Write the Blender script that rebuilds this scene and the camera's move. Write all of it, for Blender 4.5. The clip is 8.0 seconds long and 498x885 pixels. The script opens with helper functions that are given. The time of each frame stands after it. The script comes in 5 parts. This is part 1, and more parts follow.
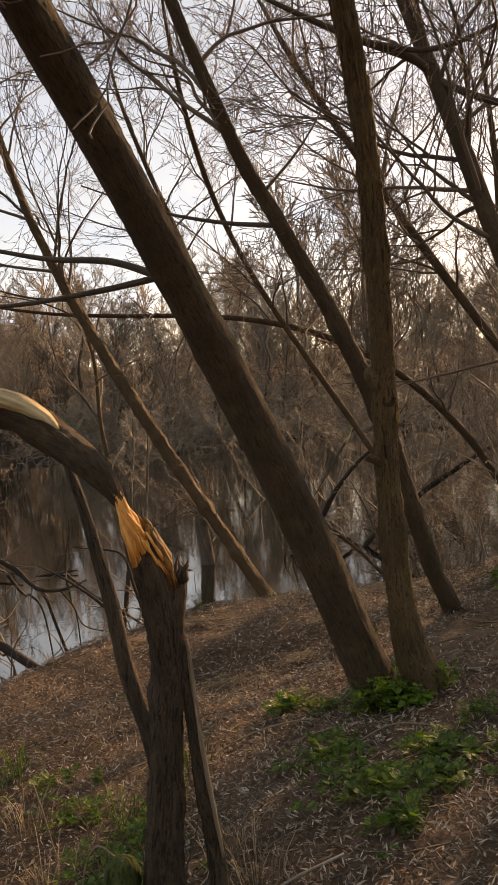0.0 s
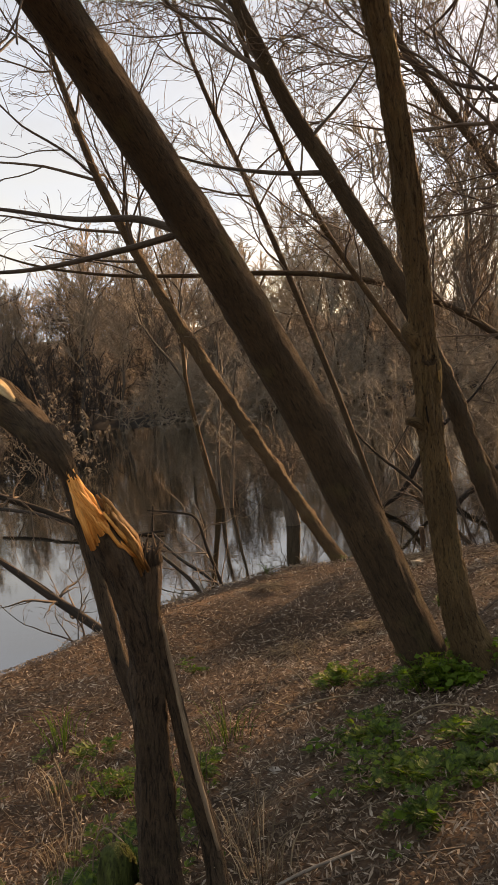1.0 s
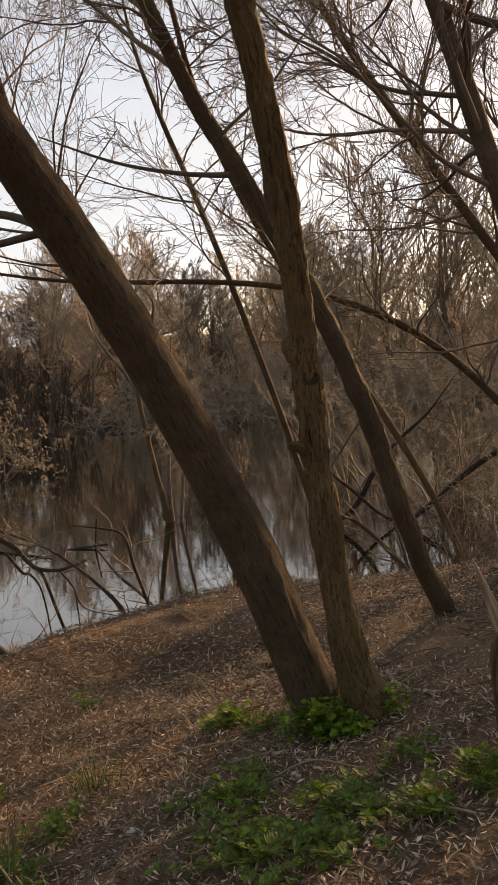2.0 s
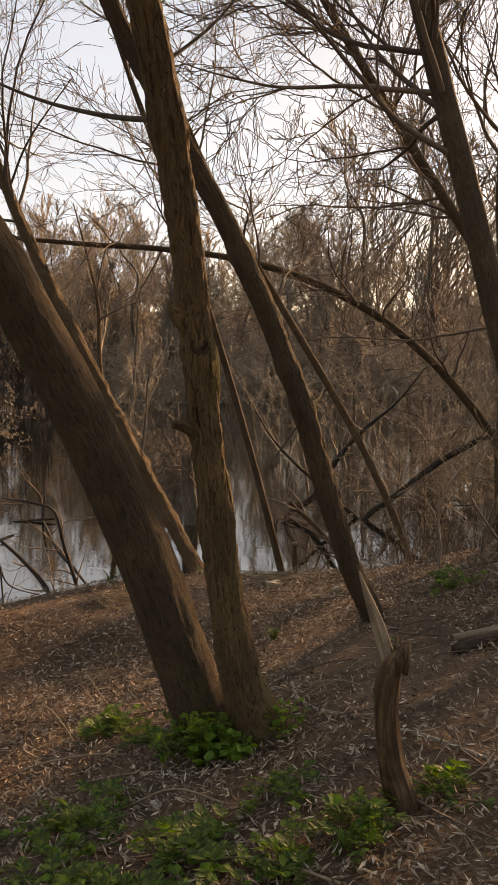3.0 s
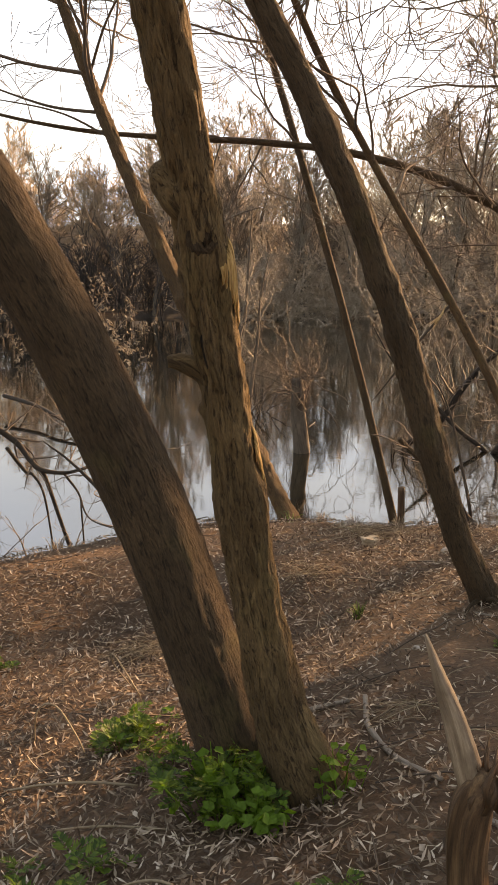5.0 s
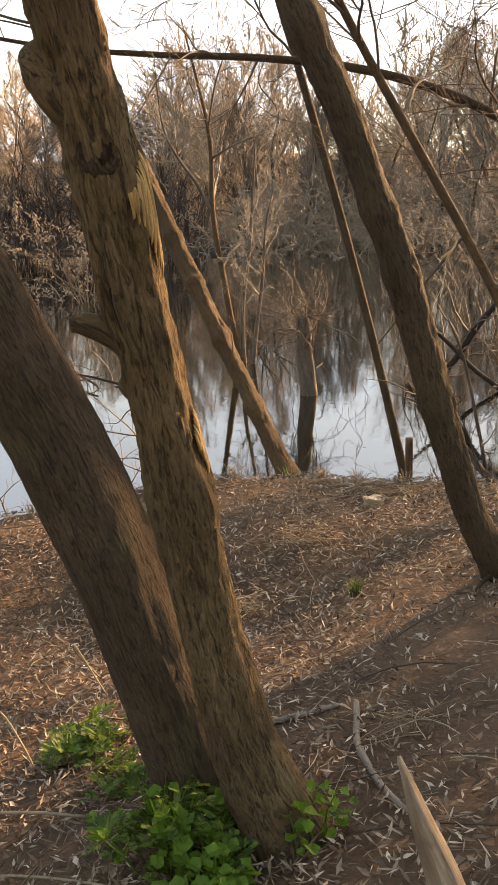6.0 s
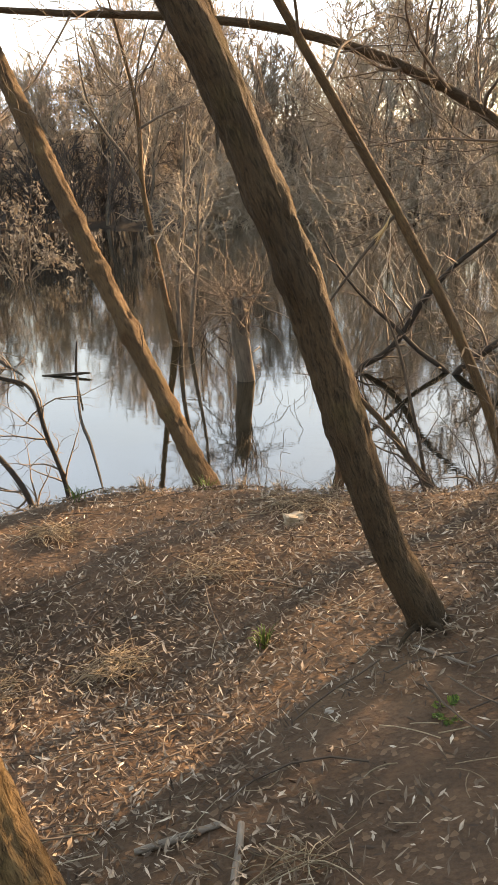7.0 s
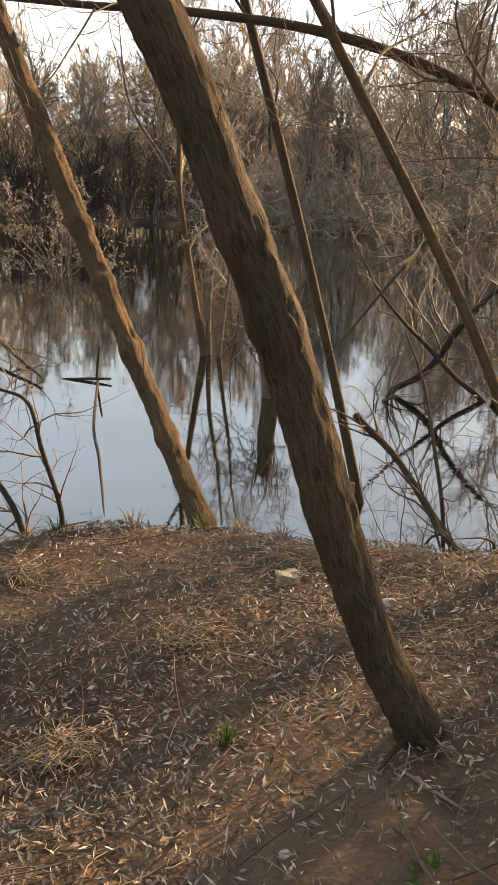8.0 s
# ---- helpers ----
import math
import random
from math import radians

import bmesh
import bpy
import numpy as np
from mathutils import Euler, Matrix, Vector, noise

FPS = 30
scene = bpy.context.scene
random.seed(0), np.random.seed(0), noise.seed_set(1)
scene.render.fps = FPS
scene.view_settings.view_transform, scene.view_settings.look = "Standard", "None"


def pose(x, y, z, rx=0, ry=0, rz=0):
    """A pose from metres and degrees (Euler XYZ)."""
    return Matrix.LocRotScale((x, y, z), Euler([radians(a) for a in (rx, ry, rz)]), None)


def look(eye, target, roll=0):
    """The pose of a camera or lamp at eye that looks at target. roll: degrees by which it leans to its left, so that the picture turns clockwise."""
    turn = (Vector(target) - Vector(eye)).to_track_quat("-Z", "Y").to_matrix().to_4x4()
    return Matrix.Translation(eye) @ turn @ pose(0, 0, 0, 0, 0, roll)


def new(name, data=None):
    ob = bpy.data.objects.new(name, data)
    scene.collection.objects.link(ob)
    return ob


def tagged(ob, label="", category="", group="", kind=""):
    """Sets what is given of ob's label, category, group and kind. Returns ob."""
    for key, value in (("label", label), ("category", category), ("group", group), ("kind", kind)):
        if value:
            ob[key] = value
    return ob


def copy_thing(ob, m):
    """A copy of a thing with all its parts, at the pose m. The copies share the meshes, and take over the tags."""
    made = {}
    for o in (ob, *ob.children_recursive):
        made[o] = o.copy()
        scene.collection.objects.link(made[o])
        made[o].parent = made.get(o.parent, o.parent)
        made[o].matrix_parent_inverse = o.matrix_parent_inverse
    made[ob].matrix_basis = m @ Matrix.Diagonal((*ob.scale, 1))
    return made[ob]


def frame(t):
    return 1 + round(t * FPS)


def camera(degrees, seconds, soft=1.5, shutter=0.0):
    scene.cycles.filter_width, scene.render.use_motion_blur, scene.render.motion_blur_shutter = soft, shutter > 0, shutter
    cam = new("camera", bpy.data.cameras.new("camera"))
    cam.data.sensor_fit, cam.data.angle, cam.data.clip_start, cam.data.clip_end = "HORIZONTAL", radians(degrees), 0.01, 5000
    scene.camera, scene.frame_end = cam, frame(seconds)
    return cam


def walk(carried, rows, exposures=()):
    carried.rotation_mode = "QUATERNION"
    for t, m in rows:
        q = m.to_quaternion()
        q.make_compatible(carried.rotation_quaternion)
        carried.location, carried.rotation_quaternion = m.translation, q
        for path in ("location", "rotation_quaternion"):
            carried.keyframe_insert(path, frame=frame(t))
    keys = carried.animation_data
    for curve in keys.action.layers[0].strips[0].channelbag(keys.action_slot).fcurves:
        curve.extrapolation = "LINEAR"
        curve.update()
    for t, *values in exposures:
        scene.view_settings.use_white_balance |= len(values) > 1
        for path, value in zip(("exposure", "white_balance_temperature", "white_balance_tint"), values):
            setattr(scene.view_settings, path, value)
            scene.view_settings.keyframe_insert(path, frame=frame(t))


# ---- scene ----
cam = camera(32.7, 8.0)
METRES, EYE, TILT, LEAN, TURN = 4.4, 1.35, -2.5, 4.5, 0.0
ROWS = [
    (0.0, 0.0, 0.0, 0.0, -0.0, 0.0, 0.0),
    (0.5, 0.0378, 0.0303, 0.0015, 4.98, -2.18, 0.13),
    (1.0, 0.0753, 0.0552, 0.0063, 7.03, -2.8, 1.0),
    (1.5, 0.1146, 0.089, 0.0046, 6.49, -2.38, 0.4),
    (2.0, 0.1661, 0.1472, 0.0138, 5.46, -2.09, -0.46),
    (3.5, 0.26, 0.3255, 0.0102, 4.57, -5.3, -5.34),
    (4.0, 0.2723, 0.3934, 0.0223, 7.37, -7.7, -3.84),
    (4.5, 0.2704, 0.4457, 0.019, 11.84, -8.12, -4.96),
    (6.0, 0.2766, 0.6175, 0.0222, 14.28, -13.94, -3.72),
    (6.5, 0.2891, 0.6835, 0.0279, 13.46, -14.7, -3.15),
    (7.0, 0.3012, 0.7668, 0.0385, 11.06, -15.56, -3.08),
    (7.5, 0.3122, 0.8386, 0.0437, 11.51, -16.19, -4.64),
    (8.0, 0.3199, 0.8846, 0.0581, 14.43, -15.66, -5.89),
]
EXPOSURES = [(0.0, 1.56, 15000, 29), (2.0, 1.56, 15000, 29), (3.5, 1.68, 15600, 30), (4.0, 2.22, 15700, 30), (4.5, 2.22, 15200, 29), (6.0, 2.54, 13400, 25), (6.4, 2.85, 12700, 22), (6.5, 3.2, 12700, 22), (6.7, 3.1, 12700, 22), (7.0, 2.76, 12700, 22), (7.3, 2.36, 12400, 21), (8.0, 2.38, 12300, 21)]
walk(cam, [(t, pose(0, 0, EYE, TILT, LEAN, TURN) @ pose(METRES * x, METRES * y, METRES * z, 90 + pitch, roll, yaw)) for t, x, y, z, yaw, pitch, roll in ROWS], EXPOSURES)

# ---- world and sun ----
SUN_AZ, SUN_EL = 32.5, 18.5          # degrees to the right of +y, degrees above the horizon
world = bpy.data.worlds.new("sky")
world.use_nodes = True
scene.world = world
wt = world.node_tree
sky = wt.nodes.new("ShaderNodeTexSky")
sky.sky_type, sky.sun_disc = "NISHITA", False
sky.sun_elevation, sky.sun_rotation = radians(SUN_EL), radians(SUN_AZ)
sky.air_density, sky.dust_density, sky.ozone_density = 1.0, 0.25, 2.0
bg = wt.nodes["Background"]
bg.inputs["Strength"].default_value = 0.08
# thin broken cloud over the whole sky
coord = wt.nodes.new("ShaderNodeTexCoord")
spread_out = wt.nodes.new("ShaderNodeMapping")
spread_out.inputs["Scale"].default_value = (1.6, 1.6, 4.5)
wt.links.new(coord.outputs["Generated"], spread_out.inputs["Vector"])
cloud = wt.nodes.new("ShaderNodeTexNoise")
cloud.inputs["Scale"].default_value, cloud.inputs["Detail"].default_value, cloud.inputs["Roughness"].default_value = 1.7, 6.0, 0.55
wt.links.new(spread_out.outputs[0], cloud.inputs["Vector"])
cover = wt.nodes.new("ShaderNodeMapRange")
for key, value in (("From Min", 0.36), ("From Max", 0.62), ("To Min", 0.22), ("To Max", 0.85)):
    cover.inputs[key].default_value = value
wt.links.new(cloud.outputs[0], cover.inputs["Value"])
veil = wt.nodes.new("ShaderNodeMix")
veil.data_type = "RGBA"
veil.inputs[7].default_value = (2.25, 3.92, 6.6, 1)
wt.links.new(cover.outputs[0], veil.inputs[0])
wt.links.new(sky.outputs[0], veil.inputs[6])
wt.links.new(veil.outputs[2], bg.inputs[0])
sun = new("sun", bpy.data.lights.new("sun", "SUN"))
sun.data.energy, sun.data.angle, sun.data.color = 3.2, radians(1.0), (1.0, 0.86, 0.69)
sd = Vector((math.sin(radians(SUN_AZ)) * math.cos(radians(SUN_EL)), math.cos(radians(SUN_AZ)) * math.cos(radians(SUN_EL)), math.sin(radians(SUN_EL))))
sun.matrix_world = look(sd * 50, (0, 0, 0))


# ---- materials ----
def material(name, rough=0.8):
    m = bpy.data.materials.new(name)
    m.use_nodes = True
    b = m.node_tree.nodes["Principled BSDF"]
    b.inputs["Roughness"].default_value = rough
    b.inputs["Specular IOR Level"].default_value = 0.25
    return m, m.node_tree, b


def node(nt, kind, props=(), **inputs):
    n = nt.nodes.new(kind)
    for key, value in props:
        setattr(n, key, value)
    for key, value in inputs.items():
        s = n.inputs[key.replace("_", " ")]
        if isinstance(value, bpy.types.NodeSocket):
            nt.links.new(value, s)
        else:
            s.default_value = value
    return n


def ramp(nt, fac, *stops):
    n = nt.nodes.new("ShaderNodeValToRGB")
    e = n.color_ramp.elements
    while len(e) < len(stops):
        e.new(0.5)
    for el, (p, c) in zip(e, stops):
        el.position, el.color = p, (*c, 1)
    nt.links.new(fac, n.inputs[0])
    return n.outputs[0]


def mixed(nt, fac, a, b, how="MIX"):
    n = nt.nodes.new("ShaderNodeMix")
    n.data_type, n.blend_type = "RGBA", how
    for s, v in ((n.inputs[0], fac), (n.inputs[6], a), (n.inputs[7], b)):
        if isinstance(v, bpy.types.NodeSocket):
            nt.links.new(v, s)
        else:
            s.default_value = v if isinstance(v, float) else (*v, 1)
    return n.outputs[2]


def bumped(nt, b, height, strength, distance):
    n = node(nt, "ShaderNodeBump", Strength=strength, Distance=distance, Height=height)
    nt.links.new(n.outputs[0], b.inputs["Normal"])


def bark(name, dark, mid, light, furrow, moss=0.0, depth=0.006):
    """Furrowed bark that runs along the stem: 'flow' holds the place round and along it."""
    m, nt, b = material(name, 0.9)
    flow = node(nt, "ShaderNodeAttribute", (("attribute_name", "flow"),)).outputs["Vector"]
    m1 = node(nt, "ShaderNodeMapping", Vector=flow, Scale=(furrow, furrow, furrow * 0.17)).outputs[0]
    m2 = node(nt, "ShaderNodeMapping", Vector=flow, Scale=(furrow * 2.6, furrow * 2.6, furrow * 0.7)).outputs[0]
    n1 = node(nt, "ShaderNodeTexNoise", Vector=m1, Scale=1.0, Detail=6.0, Roughness=0.66, Distortion=1.3).outputs[0]
    ridge = ramp(nt, n1, (0.36, (0, 0, 0)), (0.47, (0.7, 0.7, 0.7)), (0.62, (1, 1, 1)))
    fine = node(nt, "ShaderNodeTexNoise", Vector=m2, Scale=1.0, Detail=6.0, Roughness=0.7).outputs[0]
    big = node(nt, "ShaderNodeTexNoise", Vector=flow, Scale=3.1, Detail=4.0).outputs[0]
    col = mixed(nt, ramp(nt, fine, (0.3, (0, 0, 0)), (0.7, (1, 1, 1))), mid, light)
    col = mixed(nt, ridge, dark, col)
    col = mixed(nt, ramp(nt, big, (0.36, (0.45, 0.45, 0.45)), (0.62, (0, 0, 0))), col, dark)
    if moss:
        g = node(nt, "ShaderNodeTexNoise", Vector=flow, Scale=5.0, Detail=6.0).outputs[0]
        col = mixed(nt, ramp(nt, g, (0.56, (0, 0, 0)), (0.72, (moss, moss, moss))), col, (0.13, 0.11, 0.035))
    nt.links.new(col, b.inputs["Base Color"])
    h = mixed(nt, 0.4, ridge, fine)
    bumped(nt, b, h, 1.0, depth)
    return m


BARK_A = bark("bark_willow", (0.026, 0.016, 0.009), (0.062, 0.038, 0.021), (0.126, 0.078, 0.042), 105.0, 0.3, 0.012)
BARK_C = bark("bark_alder", (0.028, 0.018, 0.010), (0.064, 0.040, 0.023), (0.12, 0.076, 0.041), 115.0, 0.2, 0.009)
BARK_D = bark("bark_ochre", (0.036, 0.020, 0.010), (0.08, 0.045, 0.022), (0.145, 0.085, 0.04), 95.0, 0.2, 0.009)
BARK_T = bark("bark_twig", (0.035, 0.025, 0.018), (0.07, 0.05, 0.036), (0.11, 0.08, 0.056), 80.0, 0.0, 0.001)
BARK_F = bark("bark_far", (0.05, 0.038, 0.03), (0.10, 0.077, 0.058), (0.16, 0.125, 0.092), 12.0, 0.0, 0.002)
BARK_S = bark("bark_ridged", (0.046, 0.027, 0.013), (0.125, 0.076, 0.037), (0.24, 0.15, 0.07), 95.0, 0.25, 0.012)
BARK_O = bark("bark_old", (0.02, 0.013, 0.009), (0.075, 0.05, 0.033), (0.15, 0.10, 0.065), 80.0, 0.35, 0.014)

BARK_MOSS = bark("bark_mossy", (0.020, 0.028, 0.009), (0.05, 0.072, 0.018), (0.095, 0.125, 0.03), 60.0, 1.0, 0.008)
# bark coloured near black, so that backlit limbs read as silhouettes
BARK_SHADED = bark("bark_shaded", (0.012, 0.009, 0.007), (0.03, 0.022, 0.016), (0.06, 0.045, 0.033), 60.0, 0.0, 0.004)


def twig_stuff(name, a, b_, c):
    m, nt, b = material(name, 0.85)
    rnd = node(nt, "ShaderNodeNewGeometry").outputs["Random Per Island"]
    pos = node(nt, "ShaderNodeNewGeometry").outputs["Position"]
    n = node(nt, "ShaderNodeTexNoise", Vector=pos, Scale=0.45, Detail=3.0).outputs[0]
    col = ramp(nt, rnd, (0.0, a), (0.5, b_), (1.0, c))
    col = mixed(nt, ramp(nt, n, (0.38, (0, 0, 0)), (0.64, (0.6, 0.6, 0.6))), col, c)
    nt.links.new(col, b.inputs["Base Color"])
    return m


TWIG_NEAR = twig_stuff("twigs_near", (0.05, 0.037, 0.03), (0.09, 0.065, 0.05), (0.14, 0.10, 0.07))
# near-black twig tones: the shade at the pond's back is in the colour
TWIG_SHADED = twig_stuff("twigs_shaded", (0.016, 0.015, 0.015), (0.028, 0.025, 0.024), (0.05, 0.043, 0.038))
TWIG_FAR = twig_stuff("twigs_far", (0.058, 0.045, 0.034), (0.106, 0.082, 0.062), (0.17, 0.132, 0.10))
# twigs made paler than life, so the colour carries the distance haze
TWIG_HAZE = twig_stuff("twigs_hazed", (0.165, 0.122, 0.088), (0.228, 0.172, 0.125), (0.30, 0.232, 0.17))
TWIG_OCHRE = twig_stuff("twigs_ochre", (0.092, 0.074, 0.057), (0.155, 0.127, 0.099), (0.24, 0.202, 0.16))


def leafy(name, stops, rough=0.6, through_part=0.35, tint=(1, 1, 1)):
    m, nt, b = material(name, rough)
    geo = node(nt, "ShaderNodeNewGeometry")
    col = ramp(nt, geo.outputs["Random Per Island"], *stops)
    n = node(nt, "ShaderNodeTexNoise", Vector=geo.outputs["Position"], Scale=60.0, Detail=3.0).outputs[0]
    col = mixed(nt, 0.5, col, ramp(nt, n, (0.3, (0.45, 0.45, 0.45)), (0.7, (1.0, 1.0, 1.0))), "MULTIPLY")
    nt.links.new(col, b.inputs["Base Color"])
    tr = node(nt, "ShaderNodeBsdfTranslucent", Color=mixed(nt, 1.0, col, tint, "MULTIPLY"))
    mix = node(nt, "ShaderNodeMixShader", Fac=through_part)
    nt.links.new(b.outputs[0], mix.inputs[1])
    nt.links.new(tr.outputs[0], mix.inputs[2])
    nt.links.new(mix.outputs[0], nt.nodes["Material Output"].inputs[0])
    return m


DRY_LEAF = leafy("dry_leaves", ((0.0, (0.066, 0.042, 0.029)), (0.4, (0.148, 0.101, 0.07)), (0.72, (0.285, 0.208, 0.148)), (0.92, (0.475, 0.375, 0.285)), (1.0, (0.64, 0.545, 0.435))), 0.75, 0.12)
STRAW = leafy("dry_grass", ((0.0, (0.13, 0.09, 0.06)), (0.5, (0.25, 0.185, 0.12)), (1.0, (0.45, 0.36, 0.25))), 0.7, 0.15)
GREEN = leafy("green_leaves", ((0.0, (0.045, 0.11, 0.018)), (0.5, (0.085, 0.19, 0.028)), (1.0, (0.16, 0.29, 0.04))), 0.65, 0.5, (1.5, 1.5, 0.7))
DEEP_GREEN = leafy("dark_green_fronds", ((0.0, (0.035, 0.075, 0.018)), (0.5, (0.07, 0.13, 0.026)), (1.0, (0.14, 0.21, 0.04))), 0.55, 0.4, (1.3, 1.4, 0.7))
HANG_LEAF = leafy("withered_leaves", ((0.0, (0.13, 0.098, 0.068)), (0.6, (0.23, 0.178, 0.128)), (1.0, (0.35, 0.285, 0.215))), 0.6, 0.25)


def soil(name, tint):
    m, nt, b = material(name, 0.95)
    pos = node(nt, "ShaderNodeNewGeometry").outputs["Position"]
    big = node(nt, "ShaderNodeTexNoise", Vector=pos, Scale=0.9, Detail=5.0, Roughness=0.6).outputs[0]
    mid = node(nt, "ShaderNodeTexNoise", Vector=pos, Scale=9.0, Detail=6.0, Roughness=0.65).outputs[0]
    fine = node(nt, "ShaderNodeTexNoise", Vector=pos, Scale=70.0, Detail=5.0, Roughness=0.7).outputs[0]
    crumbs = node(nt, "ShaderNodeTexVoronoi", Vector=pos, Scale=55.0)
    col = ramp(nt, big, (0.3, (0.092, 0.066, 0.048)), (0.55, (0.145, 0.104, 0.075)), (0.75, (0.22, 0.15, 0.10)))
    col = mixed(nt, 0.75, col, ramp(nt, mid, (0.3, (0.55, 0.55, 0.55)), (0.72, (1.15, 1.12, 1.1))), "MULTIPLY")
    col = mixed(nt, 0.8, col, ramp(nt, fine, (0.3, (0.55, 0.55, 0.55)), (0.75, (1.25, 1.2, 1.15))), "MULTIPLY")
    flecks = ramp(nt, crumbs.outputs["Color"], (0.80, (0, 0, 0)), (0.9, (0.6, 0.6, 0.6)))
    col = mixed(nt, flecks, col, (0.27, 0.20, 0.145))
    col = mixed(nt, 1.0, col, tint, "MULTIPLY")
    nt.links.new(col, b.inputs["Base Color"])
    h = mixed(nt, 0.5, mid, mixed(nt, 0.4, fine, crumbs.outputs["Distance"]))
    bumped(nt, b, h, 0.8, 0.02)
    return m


SOIL = soil("soil", (0.84, 0.70, 0.60))
# same soil tinted dark, painted shade for the sunlit slope under the far wood
SOIL_SHADED = soil("soil_shaded", (0.24, 0.26, 0.28))


def pond():
    m, nt, b = material("pond_water", 0.02)
    b.inputs["IOR"].default_value = 2.6
    b.inputs["Specular IOR Level"].default_value = 0.5
    pos = node(nt, "ShaderNodeNewGeometry").outputs["Position"]
    mp = node(nt, "ShaderNodeMapping", Vector=pos, Scale=(1.0, 2.2, 1.0)).outputs[0]
    n1 = node(nt, "ShaderNodeTexNoise", Vector=mp, Scale=1.1, Detail=2.0).outputs[0]
    n2 = node(nt, "ShaderNodeTexNoise", Vector=mp, Scale=6.0, Detail=3.0).outputs[0]
    murk = node(nt, "ShaderNodeTexNoise", Vector=pos, Scale=0.3, Detail=3.0).outputs[0]
    nt.links.new(ramp(nt, murk, (0.3, (0.004, 0.005, 0.004)), (0.7, (0.010, 0.010, 0.007))), b.inputs["Base Color"])
    bumped(nt, b, mixed(nt, 0.3, n1, n2), 0.06, 0.03)
    return m


WATER = pond()


def wood(name, a, b_, c, rough=0.7):
    m, nt, b = material(name, rough)
    flow = node(nt, "ShaderNodeAttribute", (("attribute_name", "flow"),)).outputs["Vector"]
    mp = node(nt, "ShaderNodeMapping", Vector=flow, Scale=(90, 90, 6)).outputs[0]
    g = node(nt, "ShaderNodeTexNoise", Vector=mp, Scale=1.0, Detail=6.0, Roughness=0.7).outputs[0]
    big = node(nt, "ShaderNodeTexNoise", Vector=flow, Scale=18.0, Detail=3.0).outputs[0]
    col = ramp(nt, g, (0.3, a), (0.52, b_), (0.72, c))
    col = mixed(nt, ramp(nt, big, (0.5, (0, 0, 0)), (0.7, (0.7, 0.7, 0.7))), col, a)
    nt.links.new(col, b.inputs["Base Color"])
    bumped(nt, b, g, 0.9, 0.004)
    return m


FRESH = wood("split_wood", (0.42, 0.13, 0.03), (0.82, 0.35, 0.10), (0.92, 0.57, 0.25))
PALE_TORN = wood("pale_torn_wood", (0.20, 0.11, 0.05), (0.48, 0.31, 0.155), (0.68, 0.49, 0.28))
GOLD_TORN = wood("golden_torn_wood", (0.17, 0.085, 0.035), (0.40, 0.235, 0.09), (0.60, 0.40, 0.18))
SAWN = wood("sawn_wood", (0.21, 0.155, 0.10), (0.36, 0.28, 0.195), (0.52, 0.425, 0.31))
BROWN_TORN = wood("brown_torn_wood", (0.05, 0.022, 0.008), (0.26, 0.12, 0.04), (0.52, 0.29, 0.11))
GREY_WOOD = wood("weathered_wood", (0.10, 0.068, 0.045), (0.22, 0.16, 0.11), (0.38, 0.29, 0.205))
RED_WOOD = wood("rotten_wood", (0.025, 0.014, 0.008), (0.085, 0.047, 0.026), (0.20, 0.12, 0.065))
TAN_WOOD = wood("barkless_wood", (0.22, 0.14, 0.07), (0.42, 0.30, 0.16), (0.60, 0.46, 0.27))
PALE_STICK = wood("bare_stick", (0.12, 0.095, 0.075), (0.21, 0.175, 0.14), (0.30, 0.255, 0.205))


def stone_mat():
    m, nt, b = material("stone", 0.85)
    pos = node(nt, "ShaderNodeNewGeometry").outputs["Position"]
    n = node(nt, "ShaderNodeTexNoise", Vector=pos, Scale=30.0, Detail=6.0).outputs[0]
    nt.links.new(ramp(nt, n, (0.3, (0.24, 0.20, 0.16)), (0.7, (0.46, 0.41, 0.35))), b.inputs["Base Color"])
    bumped(nt, b, n, 0.6, 0.006)
    return m


STONE = stone_mat()


# ---- building helpers ----
class Shape:
    """Gathers tubes and leaves, then becomes one mesh with a 'flow' vector on each vertex."""

    def __init__(self):
        self.v, self.f, self.flow, self.n = [], [], [], 0

    def add(self, verts, faces, flow):
        self.v.append(verts)
        self.flow.append(flow)
        self.f.extend([tuple(i + self.n for i in f) for f in faces])
        self.n += len(verts)

    def mesh(self, name, base=(0, 0, 0), smooth=True):
        me = bpy.data.meshes.new(name)
        v = np.concatenate(self.v) - np.array(base)
        me.from_pydata(v.tolist(), [], self.f)
        at = me.attributes.new("flow", "FLOAT_VECTOR", "POINT")
        at.data.foreach_set("vector", np.concatenate(self.flow).astype(np.float32).ravel())
        if smooth:
            me.polygons.foreach_set("use_smooth", [True] * len(me.polygons))
        me.update()
        return me


FACES = {}


def tube_faces(rings, sides, caps):
    key = (rings, sides, caps)
    if key not in FACES:
        f = []
        for i in range(rings - 1):
            for j in range(sides):
                k = (j + 1) % sides
                f.append((i * sides + j, i * sides + k, (i + 1) * sides + k, (i + 1) * sides + j))
        if caps:
            f.append(tuple(range(sides - 1, -1, -1)))
            f.append(tuple((rings - 1) * sides + j for j in range(sides)))
        FACES[key] = f
    return FACES[key]


def frames_along(p):
    t = np.gradient(p, axis=0)
    t /= np.linalg.norm(t, axis=1)[:, None] + 1e-9
    u = np.cross(t, (0.31, 0.87, 0.13))
    u -= (u * t).sum(1)[:, None] * t
    u /= np.linalg.norm(u, axis=1)[:, None] + 1e-9
    return t, u, np.cross(t, u)


